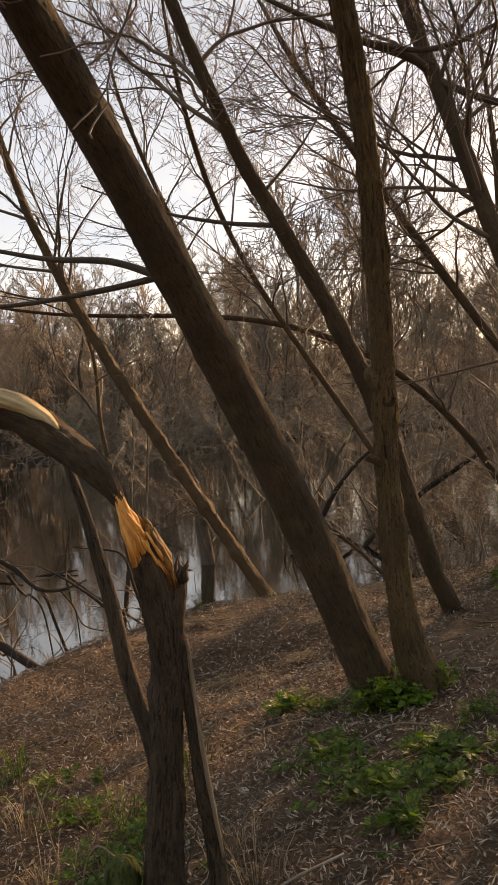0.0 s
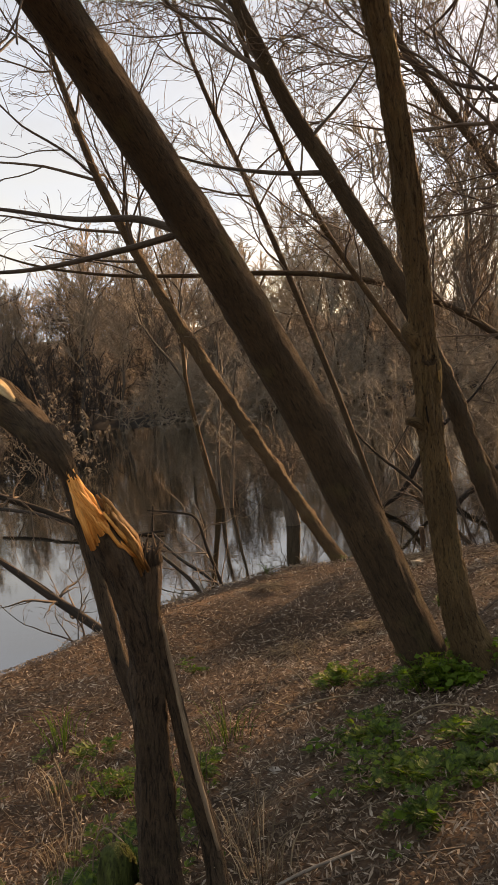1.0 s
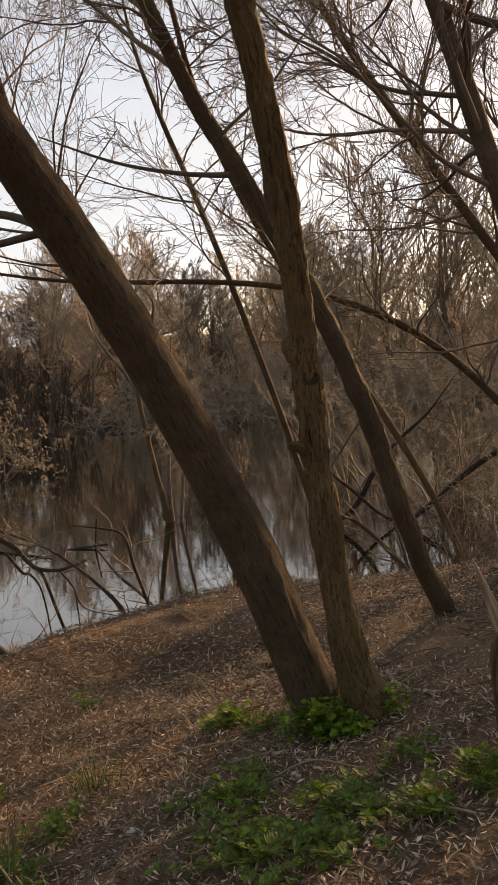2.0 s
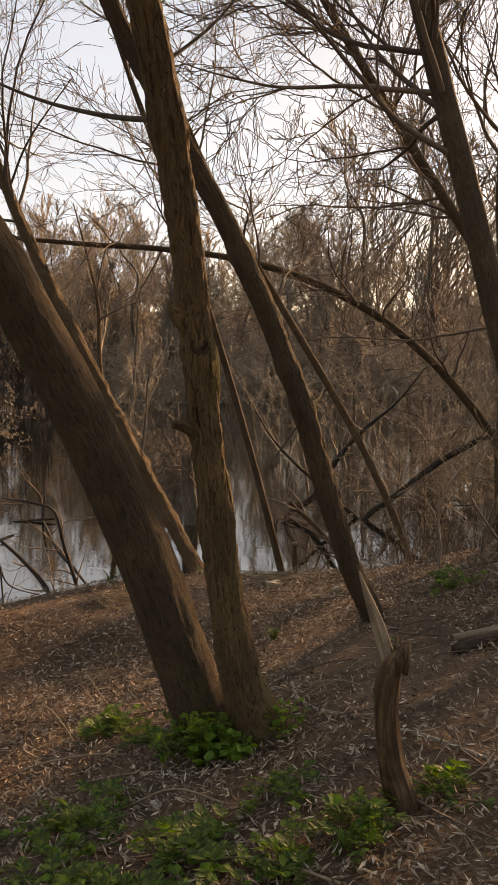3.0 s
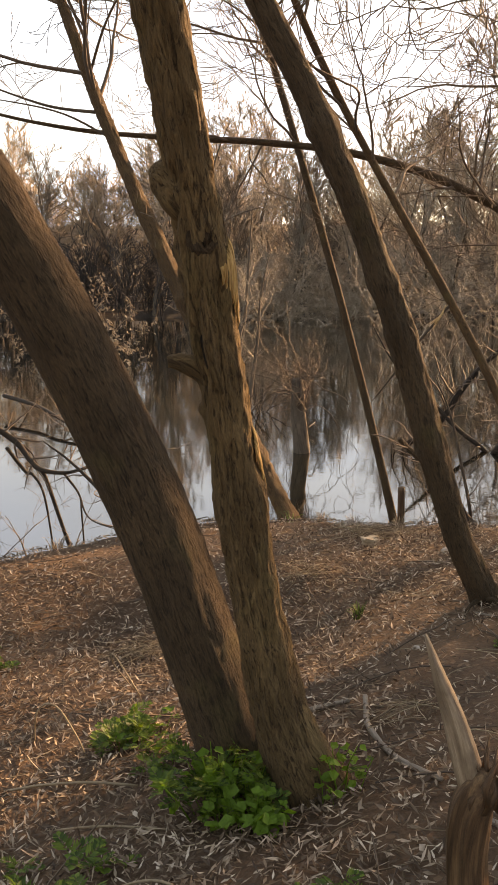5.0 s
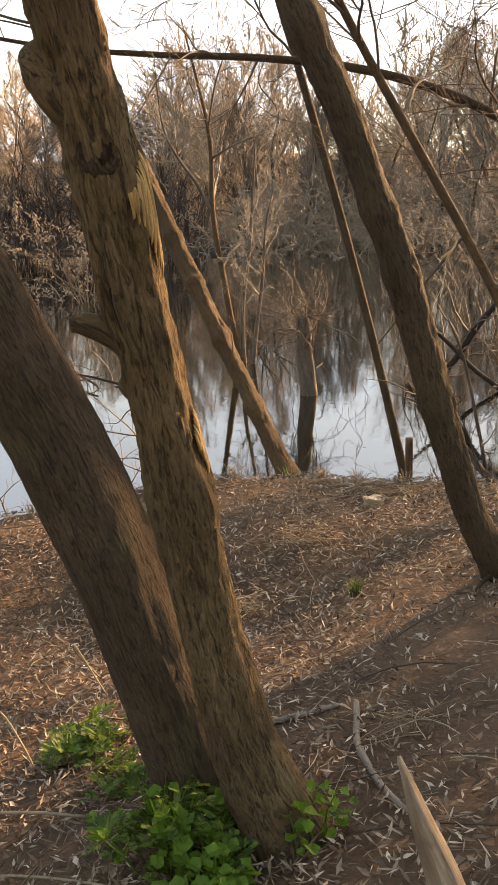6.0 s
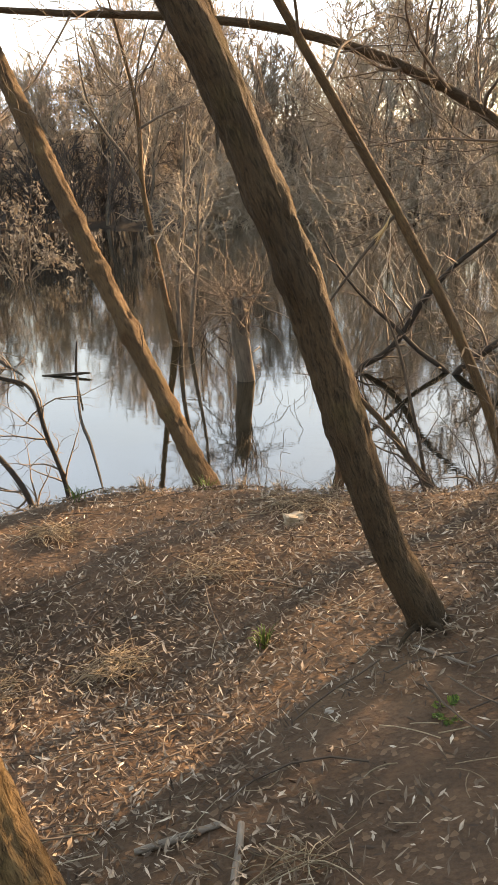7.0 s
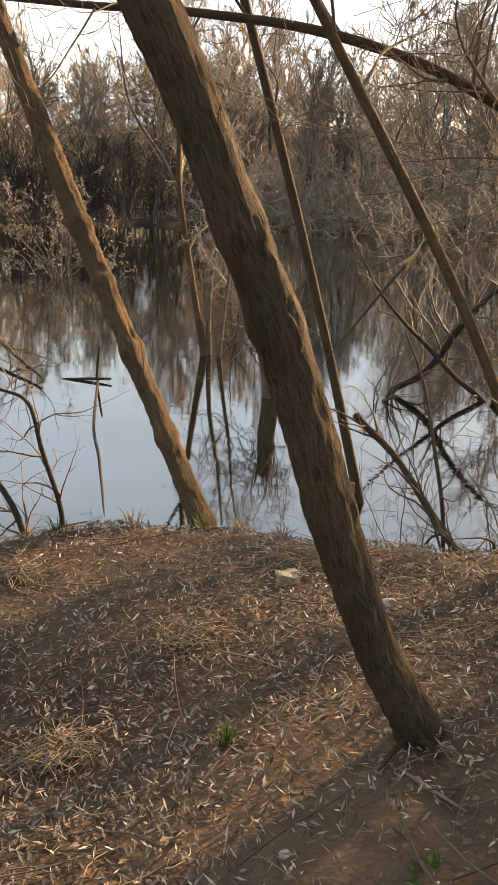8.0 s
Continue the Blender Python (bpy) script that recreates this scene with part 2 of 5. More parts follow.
def tube(shape, p, r, sides=5, rough=0.0, seed=0.0, caps=True, along0=0.0, flutes=0, flute=0.0, crag=0.0):
    """A tube along the points p with radii r; rough: relief of the surface, part of the radius."""
    p, r = np.asarray(p, float), np.asarray(r, float)
    t, u, w = frames_along(p)
    a = np.arange(sides) * 2 * np.pi / sides
    run = along0 + np.concatenate([[0], np.cumsum(np.linalg.norm(np.diff(p, axis=0), axis=1))])
    rad = np.repeat(r[:, None], sides, 1)
    ca, sa = np.cos(a), np.sin(a)
    if rough:
        for i in range(len(p)):
            for j in range(sides):
                q = Vector((ca[j] * 2.2 + seed, sa[j] * 2.2, run[i] * 2.0))
                q2 = Vector((ca[j] * 6.5 + seed, sa[j] * 6.5 + 9, run[i] * 4.5))
                rad[i, j] *= 1 + rough * (noise.noise(q) + 0.6 * noise.noise(q2))
                if flutes:
                    rad[i, j] *= 1 + flute * math.cos(flutes * a[j] + 2.0 * noise.noise(Vector((run[i] * 3, seed, 0))))
                if crag:
                    q3 = Vector((ca[j] * r[i] * 55 + seed, sa[j] * r[i] * 55, run[i] * 13))
                    rad[i, j] += crag * (0.35 - 1.6 * abs(noise.noise(q3)) + 0.5 * noise.noise(q3 * 2.3))
    v = p[:, None] + rad[..., None] * (ca[None, :, None] * u[:, None] + sa[None, :, None] * w[:, None])
    flow = np.stack([rad * ca + seed, rad * sa, np.repeat(run[:, None], sides, 1)], -1)
    shape.add(v.reshape(-1, 3), tube_faces(len(p), sides, caps), flow.reshape(-1, 3))


def spline(nodes, step):
    """Smooth points through nodes (rows of x, y, z, radius), about step apart."""
    q = np.asarray(nodes, float)
    e = np.concatenate([[2 * q[0] - q[1]], q, [2 * q[-1] - q[-2]]])
    out = []
    for i in range(1, len(e) - 2):
        n = max(2, int(np.linalg.norm(e[i + 1, :3] - e[i, :3]) / step))
        s = np.arange(n)[:, None] / n
        a, b, c, d = e[i - 1], e[i], e[i + 1], e[i + 2]
        out.append(0.5 * (2 * b + (c - a) * s + (2 * a - 5 * b + 4 * c - d) * s ** 2 + (3 * b - a - 3 * c + d) * s ** 3))
    out.append(e[-2][None])
    out = np.concatenate(out)
    return out[:, :3], np.maximum(out[:, 3], 0.0012)


def thing(name, base, label, category, group="", kind=""):
    ob = new(name)
    ob.empty_display_size = 0.1
    ob.location = base
    return tagged(ob, label, category, group, kind)


def part(name, shape, mat, parent, label="", smooth=True):
    """One mesh under a thing; the shape is in world places, the thing at its base."""
    base = np.array(parent.location) if parent.parent is None else np.array(parent.parent.location)
    ob = new(name, shape.mesh(name, base, smooth))
    ob.data.materials.append(mat)
    ob.parent = parent
    return tagged(ob, label)


def single(name, shape, mat, label, category, group="", kind="", smooth=True, base=None):
    b = np.concatenate(shape.v).min(0) * 0 + (np.concatenate(shape.v).mean(0) if base is None else np.array(base))
    ob = new(name, shape.mesh(name, b, smooth))
    ob.location = b
    ob.data.materials.append(mat)
    return tagged(ob, label, category, group, kind)


# ---- the lie of the land ----
WATER_Z = -1.2


def smax(a, b, k):
    h = np.clip(0.5 + 0.5 * (a - b) / k, 0, 1)
    return b * (1 - h) + a * h + k * h * (1 - h)


def smin(a, b, k):
    return -smax(-a, -b, k)


def crest(x):
    d = np.maximum(-0.3 - x, 0)
    return 7.97 - 0.84 * np.minimum(d, 7) ** 1.43 + 1.5 * np.clip(x - 3.0, 0, 25)


def far_shore(x):
    return 55.0 + 0.12 * np.clip(x, -40, 40) + 2.0 * np.sin(x * 0.21 + 0.6)


def wave(x, y, f, o):
    return np.sin(x * f + o) * np.cos(y * f * 1.13 + 2 * o) + 0.5 * np.sin(x * f * 2.3 + y * f * 1.7 + o * 3)


def height(x, y):
    x, y = np.asarray(x, float), np.asarray(y, float)
    z = 0.08 + 0.239 * x - 0.115 * y
    z = smax(z, -0.56 - 0.14 * np.exp(-((x + 0.5) / 0.7) ** 2 - ((y - 6.1) / 0.5) ** 2), 0.12)
    rise = np.clip(y - 5.75, 0, 4) ** 2 / (np.clip(y - 5.75, 0, 4) + 0.3)
    rise = smin(rise, 0.87, 0.3)
    side = np.clip((x - 0.85) / 0.8, 0, 1)
    left = np.clip((0.35 - x) / 0.9, 0, 1)
    z = z + rise * 0.143 * (1 - 0.62 * side * side * (3 - 2 * side)) * (1 - 0.4 * left * left * (3 - 2 * left))
    z = smin(z, 0.02 + 0.03 * np.maximum(-y, 0), 0.15)
    z = z + 0.012 * wave(x, y, 3.1, 0.4) + 0.006 * wave(x, y, 9.0, 1.7)
    s = (y - crest(x)) * np.where(x < -0.3, 0.72, 1.0)
    k = np.clip((s + 0.12) / 1.5, 0, 1)
    z = z + (-2.3 - z) * k * k * (3 - 2 * k)
    far = np.maximum(y - far_shore(x), -45 - x)
    kf = np.clip((far + 1.2) / 2.4, 0, 1)
    land = -1.02 + 0.035 * np.clip(far, 0, 90) + 0.14 * np.clip(far - 45, 0, 70) + 0.15 * wave(x, y, 0.31, 0.2)
    return np.where(far > -1.2, z + (land - z) * kf * kf * (3 - 2 * kf), z)


def grade(lo, hi, fine_lo, fine_hi, step, grow=1.16):
    """Even steps in the middle, growing ones to both sides."""
    c = list(np.arange(fine_lo, fine_hi, step))
    d, a = step, c[-1]
    while a < hi:
        d *= grow
        a += d
        c.append(a)
    d, a = step, c[0]
    while a > lo:
        d *= grow
        a -= d
        c.insert(0, a)
    return np.array(c)


gx, gy = grade(-900, 900, -3.0, 3.6, 0.055), grade(-900, 1500, 1.4, 9.4, 0.055)
GX, GY = np.meshgrid(gx, gy)
GZ = height(GX, GY)
near = (np.abs(GX - 0.4) < 4) & (GY > 0) & (GY < 10)
lump = np.array([noise.noise(Vector((x * 7, y * 7, 0.3))) * 0.010 + noise.noise(Vector((x * 21, y * 21, 4.3))) * 0.005 for x, y in zip(GX[near], GY[near])])
GZ[near] += lump
ny, nx = GX.shape
idx = np.arange(nx * ny).reshape(ny, nx)
gm = bpy.data.meshes.new("ground")
gm.from_pydata(np.stack([GX, GY, GZ], -1).reshape(-1, 3).tolist(), [], np.stack([idx[:-1, :-1], idx[:-1, 1:], idx[1:, 1:], idx[1:, :-1]], -1).reshape(-1, 4).tolist())
gm.polygons.foreach_set("use_smooth", [True] * len(gm.polygons))
gm.materials.append(SOIL)
gm.materials.append(SOIL_SHADED)
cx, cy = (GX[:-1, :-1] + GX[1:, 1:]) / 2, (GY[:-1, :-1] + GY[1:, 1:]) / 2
# ground beyond the far shore takes the darkened soil
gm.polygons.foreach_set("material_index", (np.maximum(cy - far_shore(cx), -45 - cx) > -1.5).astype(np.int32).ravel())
ground = tagged(new("ground", gm), "brown trodden earth bank sloping down to the pond", "ground", kind="structure")

wx, wy = np.meshgrid(np.linspace(-60, 60, 13), np.linspace(-30, 70, 11))
wi = np.arange(143).reshape(11, 13)
wm = bpy.data.meshes.new("water")
wm.from_pydata(np.stack([wx, wy, wx * 0 + WATER_Z], -1).reshape(-1, 3).tolist(), [], np.stack([wi[:-1, :-1], wi[:-1, 1:], wi[1:, 1:], wi[1:, :-1]], -1).reshape(-1, 4).tolist())
wm.materials.append(WATER)
tagged(new("water", wm), "still dark pond water mirroring the sky and bare trees", "water", kind="structure")

# ---- growing stems and twigs ----
def grow(shape, start, way, length, radius, level, rng, kids=(5, 5, 4), sides=(6, 4, 3), bend=0.22, lift=0.10, spread=(0.5, 1.1), shrink=0.5, first=0.25, minimum=0.0016, tips=None, detail=1.0):
    """A limb with side shoots, that fork again down to level 0."""
    lv = len(kids) - level if level < len(kids) else 0
    n = max(1 if detail < 0.5 and level == 0 else 2, int((4 + (5 if level < 2 else 4) * level) * detail))
    way = np.asarray(way, float) / np.linalg.norm(way)
    p, d = [np.asarray(start, float)], way
    for _ in range(n):
        d = d + rng.normal(0, bend / math.sqrt(n) * 1.4, 3) + np.array((0, 0, lift / n))
        d /= np.linalg.norm(d)
        p.append(p[-1] + d * length / n)
    p = np.array(p)
    r = np.maximum(radius * (1 - 0.82 * np.linspace(0, 1, n + 1)), minimum)
    tube(shape, p, r, sides[min(lv, len(sides) - 1)], seed=float(rng.random() * 20), caps=False)
    if tips is not None and level == 0:
        tips.append(p)
    if level == 0:
        return p
    for s in np.linspace(first, 0.97, kids[min(lv, len(kids) - 1)]) + rng.normal(0, 0.03, kids[min(lv, len(kids) - 1)]):
        i = int(np.clip(s * n, 0, n - 1))
        t = p[i + 1] - p[i]
        t /= np.linalg.norm(t)
        side = np.cross(t, rng.normal(0, 1, 3))
        side /= np.linalg.norm(side) + 1e-9
        a = rng.uniform(*spread)
        grow(shape, p[i], t * math.cos(a) + side * math.sin(a), length * shrink * rng.uniform(0.7, 1.25) * (1.15 - 0.5 * s), max(r[i] * rng.uniform(0.45, 0.7), minimum), level - 1, rng, kids, sides, bend, lift, spread, shrink, first, minimum, tips, detail)
    return p


def leaf_card(shape, at, way, up, length, width, curl, rng):
    """A small pointed leaf of four faces, folded along its rib."""
    way = way / (np.linalg.norm(way) + 1e-9)
    side = np.cross(way, up)
    side /= np.linalg.norm(side) + 1e-9
    nrm = np.cross(side, way)
    v = [at, at + way * length * 0.45 + side * width * 0.5 + nrm * curl * length * 0.6, at + way * length * 0.5 + nrm * curl * length * 0.15,
         at + way * length * 0.45 - side * width * 0.5 + nrm * curl * length * 0.6, at + way * length + nrm * curl * length * 0.9]
    shape.add(np.array(v), [(0, 1, 2), (0, 2, 3), (1, 4, 2), (2, 4, 3)], np.zeros((5, 3)))


def trunk_shape(nodes, step=0.03, sides=24, rough=0.05, seed=0.0, flare=0.0, knots=(), flutes=0, flute=0.0, crag=0.0):
    p, r = spline(nodes, step)
    run = np.concatenate([[0], np.cumsum(np.linalg.norm(np.diff(p, axis=0), axis=1))])
    r = r * (1 + flare * np.exp(-run / 0.16))
    for where, size, width in knots:
        r = r * (1 + size * np.exp(-((run - where) / width) ** 2))
    s = Shape()
    tube(s, p, r, sides, rough, seed, True, 0.0, flutes, flute, crag)
    return s, p, r


def limb(nodes, sides=10, seed=0.0, step=0.06, rough=0.05):
    s = Shape()
    p, r = spline(nodes, step)
    tube(s, p, r, sides, rough, seed)
    return s, p, r


def crown_on(p, r, tree, rng, count, lo, hi, length, level=2, mat=None, kids=(5, 5, 4), lift=0.25, name="crown", spread=(0.3, 0.85), minimum=0.0028, buds=0):
    """Side branches with their twigs along a stem, between two heights; buds: withered catkins and leaves left on them."""
    s, tips = Shape(), []
    ok = np.where((p[:, 2] > lo) & (p[:, 2] < hi))[0]
    for i in rng.choice(ok, count):
        t = p[min(i + 1, len(p) - 1)] - p[i - 1]
        side = np.cross(t, rng.normal(0, 1, 3))
        side /= np.linalg.norm(side)
        t /= np.linalg.norm(t)
        a = rng.uniform(0.6, 1.25)
        grow(s, p[i], t * math.cos(a) + side * math.sin(a), length * rng.uniform(0.6, 1.3), min(r[i] * 0.42, 0.018), level, rng, kids, bend=0.3, lift=lift, spread=spread, shrink=0.6, minimum=minimum, tips=tips)
    if buds:
        lv = Shape()
        for _ in range(buds):
            q = tips[int(rng.integers(0, len(tips)))]
            leaf_card(lv, q[int(rng.integers(1, len(q)))], rng.normal(0, 0.5, 3) + (0, 0, -1.0), rng.normal(0, 1, 3), rng.uniform(0.015, 0.04), rng.uniform(0.008, 0.018), 0.1, rng)
        tagged(part("foliage", lv, HANG_LEAF, tree, "withered catkins and last leaves", False), kind="stuff")
    return tagged(part(name, s, mat or TWIG_NEAR, tree), kind="stuff")


# ---- the trees of the near bank ----
def big_leaning_willow():
    rng = np.random.default_rng(11)
    nodes = [(0.69, 4.54, -0.62, 0.150), (0.60, 4.565, -0.32, 0.128), (0.48, 4.587, 0.02, 0.120), (0.329, 4.582, 0.45, 0.117), (0.167, 4.529, 0.87, 0.114), (-0.005, 4.412, 1.3, 0.110),
             (-0.184, 4.215, 1.73, 0.103), (-0.371, 3.922, 2.15, 0.097), (-0.564, 3.519, 2.58, 0.093), (-0.762, 2.988, 3.0, 0.088), (-0.97, 2.45, 3.5, 0.08), (-1.15, 2.05, 4.2, 0.068), (-1.3, 1.8, 5.0, 0.05), (-1.4, 1.65, 5.9, 0.02)]
    t = thing("tree", (0.62, 4.56, -0.3), "thick leaning willow with dark furrowed bark, beside a slimmer trunk", "tree", "leaning trees on the bank")
    s, p, r = trunk_shape(nodes, 0.018, 56, 0.045, 1.0, 0.22, ((2.45, 0.06, 0.06), (3.0, 0.05, 0.1)), 5, 0.02, 0.0045)
    part("trunk", s, BARK_A, t)
    for nodes in ([(-0.28, 4.08, 1.95, 0.022), (-0.62, 4.3, 2.12, 0.018), (-1.0, 4.5, 2.2, 0.014), (-1.5, 4.7, 2.35, 0.009), (-2.1, 4.9, 2.5, 0.004)],
                  [(-0.30, 4.05, 2.0, 0.018), (-0.7, 4.1, 1.95, 0.014), (-1.2, 4.2, 1.93, 0.010), (-1.8, 4.3, 2.0, 0.005)]):
        b, bp, br = limb(nodes, 8, 3.0)
        part("branch", b, BARK_T, t)
    crown_on(p, r, t, rng, 8, 3.2, 5.8, 1.7, 3, kids=(5, 4, 4))
    return t


def slim_bank_tree():
    rng = np.random.default_rng(12)
    nodes = [(0.95, 4.50, -0.62, 0.19), (0.86, 4.455, -0.32, 0.132), (0.78, 4.415, -0.1, 0.096), (0.737, 4.388, 0.05, 0.078), (0.71, 4.345, 0.25, 0.069), (0.681, 4.288, 0.5, 0.063), (0.653, 4.157, 0.95, 0.056), (0.636, 3.99, 1.4, 0.052), (0.612, 3.78, 1.85, 0.049),
             (0.561, 3.521, 2.3, 0.046), (0.467, 3.207, 2.75, 0.043), (0.311, 2.832, 3.2, 0.041), (0.2, 2.5, 3.7, 0.036), (0.1, 2.25, 4.4, 0.028), (0.05, 2.1, 5.2, 0.014)]
    t = thing("tree", (0.84, 4.46, -0.25), "slimmer upright trunk with ridged brown bark at the willow's foot", "tree", "leaning trees on the bank")
    s, p, r = trunk_shape(nodes, 0.012, 52, 0.12, 5.0, 0.1, ((1.35, 0.16, 0.09), (2.0, 0.14, 0.07), (2.75, 0.22, 0.06)), 4, 0.05, 0.0095)
    stem = part("trunk", s, BARK_S, t)
    root, rp, rr = trunk_shape([(0.765, 4.385, 0.12, 0.03), (0.80, 4.385, 0.0, 0.042), (0.85, 4.39, -0.1, 0.042), (0.915, 4.40, -0.19, 0.034), (0.97, 4.405, -0.27, 0.02)], 0.012, 24, 0.12, 91.0, 0.0, (), 3, 0.05, 0.005)
    part("root", root, BARK_S, stem, "flaring root")
    b, bp, br = limb([(0.645, 4.12, 1.0, 0.03), (0.60, 4.10, 1.035, 0.027), (0.565, 4.08, 1.05, 0.022), (0.54, 4.07, 1.05, 0.014)], 10, 2.0, 0.02, 0.15)
    part("broken_branch", b, BARK_S, stem, "short broken branch stub")
    for lo, hi, a0, a1, count in ((1.12, 1.33, -0.7, 0.3, 26), (0.70, 0.89, -0.12, 0.35, 10)):
        strips = Shape()
        for k in range(count):
            u = k / (count - 1)
            a = a0 + (a1 - a0) * u
            z0, z1 = lo + (hi - lo) * (0.5 * (1 - u) ** 0.7 + 0.09 * math.sin(k * 5.3) ** 2), hi - (hi - lo) * (0.22 * (1 - u) + 0.12 * math.sin(k * 3.1 + 1) ** 2)
            line = []
            for v, thick in ((0.0, 0.0006), (0.1, 0.0026), (0.5, 0.0034), (0.88, 0.0026), (1.0, 0.0005)):
                z = z0 + (z1 - z0) * v
                i = int(np.argmin(abs(p[:, 2] - z)))
                rim = r[i] * 1.05 + 0.003 + 0.0015 * math.sin(k * 2.7 + 4 * v) - 0.004 * (v == 0 or v == 1)
                line.append((p[i, 0] + rim * math.cos(a), p[i, 1] + rim * math.sin(a), z, thick))
            q, qr = spline(line, 0.015)
            tube(strips, q, qr, 5, 0.3, float(k))
        tagged(part("torn_wood", strips, GOLD_TORN, stem, "golden torn wood where the bark split"), kind="stuff")
    # solid near-black strip on the bark, standing for the shade inside a crack
    q, qr = spline([(0.633, 4.02, 1.20, 0.004), (0.630, 4.045, 1.14, 0.011), (0.634, 4.07, 1.07, 0.013), (0.64, 4.095, 1.0, 0.006)], 0.01)
    gap = Shape()
    tube(gap, q, qr, 10, 0.2, 69.0)
    part("crack", gap, BARK_SHADED, stem, "dark strip painted for the shade in an open crack")
    for k, (dx, dy) in enumerate(((-0.040, 0.012), (-0.010, 0.002))):
        q, qr = spline([(0.655 + dx, 4.0 + dy, 1.235, 0.002), (0.655 + dx, 4.012 + dy, 1.2, 0.010), (0.659 + dx * 1.1, 4.044 + dy, 1.1, 0.014), (0.664 + dx, 4.073 + dy, 1.02, 0.011), (0.668 + dx * 0.8, 4.10 + dy, 0.95, 0.002)], 0.01)
        lip = Shape()
        tube(lip, q, qr, 12, 0.35, 70.0 + k, True, 0.0, 0, 0.0, 0.003)
        part("bark_lip", lip, BARK_S, stem, "raised edge of an old crack in the bark")
    for nodes, label in (([(0.645, 4.01, 1.37, 0.042), (0.612, 3.985, 1.415, 0.052), (0.582, 3.967, 1.445, 0.043), (0.562, 3.955, 1.458, 0.03), (0.550, 3.95, 1.462, 0.006)], "rounded burl on the trunk"),
                         ([(0.640, 4.03, 1.32, 0.04), (0.652, 3.99, 1.325, 0.040), (0.657, 3.972, 1.327, 0.03), (0.6575, 3.976, 1.327, 0.014), (0.657, 3.99, 1.327, 0.003)], "dark healed branch scar"),
                         ([(0.655, 4.17, 0.93, 0.03), (0.625, 4.155, 0.93, 0.03), (0.602, 4.145, 0.93, 0.022), (0.592, 4.14, 0.93, 0.006)], "small knob on the trunk")):
        q, qr = spline(nodes, 0.006)
        kn = Shape()
        tube(kn, q, qr, 20, 0.12, 80.0 + nodes[0][2], True, 0.0, 0, 0.0, 0.003)
        part("knot", kn, BARK_A if "scar" in label else BARK_S, stem, label)
    crown_on(p, r, t, rng, 8, 2.9, 5.0, 1.5, 3, kids=(5, 4, 4))
    return t


def water_side_tree():
    rng = np.random.default_rng(13)
    nodes = [(1.47, 6.27, -0.58, 0.088), (1.42, 6.205, -0.38, 0.076), (1.33, 6.14, -0.15, 0.067), (1.233, 6.074, 0.07, 0.063), (1.163, 6.008, 0.31, 0.062), (1.093, 5.970, 0.55, 0.064), (1.028, 5.94, 0.785, 0.064), (0.957, 5.883, 1.02, 0.060), (0.871, 5.835, 1.26, 0.056), (0.786, 5.792, 1.5, 0.056), (0.679, 5.735, 1.74, 0.058),
             (0.572, 5.70, 1.98, 0.055), (0.325, 5.6, 2.45, 0.051), (0.076, 5.487, 2.92, 0.046), (-0.123, 5.333, 3.4, 0.040), (-0.3, 5.2, 3.9, 0.034), (-0.42, 5.1, 4.6, 0.025), (-0.5, 5.0, 5.4, 0.012)]
    t = thing("tree", (1.38, 6.17, -0.26), "leaning alder with brown cracked bark standing on bare earth", "tree", "leaning trees on the bank")
    s, p, r = trunk_shape(nodes, 0.014, 44, 0.09, 9.0, 0.25, ((1.2, 0.08, 0.06), (1.72, 0.14, 0.07), (1.95, 0.16, 0.06), (2.62, 0.2, 0.06)), 3, 0.05, 0.007)
    stem = part("trunk", s, BARK_C, t)
    for nodes in ([(0.30, 5.59, 2.5, 0.018), (-0.1, 5.9, 2.62, 0.014), (-0.55, 6.1, 2.78, 0.010), (-1.1, 6.3, 3.05, 0.005)], [(0.2, 5.5, 2.7, 0.012), (0.5, 5.9, 3.1, 0.008), (0.8, 6.2, 3.6, 0.004)]):
        b, bp, br = limb(nodes, 8, 3.0)
        part("branch", b, BARK_T, t)
    crown_on(p, r, t, rng, 12, 2.9, 5.2, 1.7, 3, kids=(5, 4, 4))
    for k, nodes in enumerate(([(1.35, 6.12, -0.25, 0.012), (1.32, 6.06, -0.245, 0.010), (1.29, 6.0, -0.26, 0.008), (1.27, 5.95, -0.31, 0.005)], [(1.38, 6.1, -0.235, 0.012), (1.41, 6.07, -0.225, 0.009), (1.44, 6.05, -0.25, 0.006)])):
        b, bp, br = limb(nodes, 8, 7.0, 0.02, 0.12)
        part("root", b, BARK_C, stem)
    return t


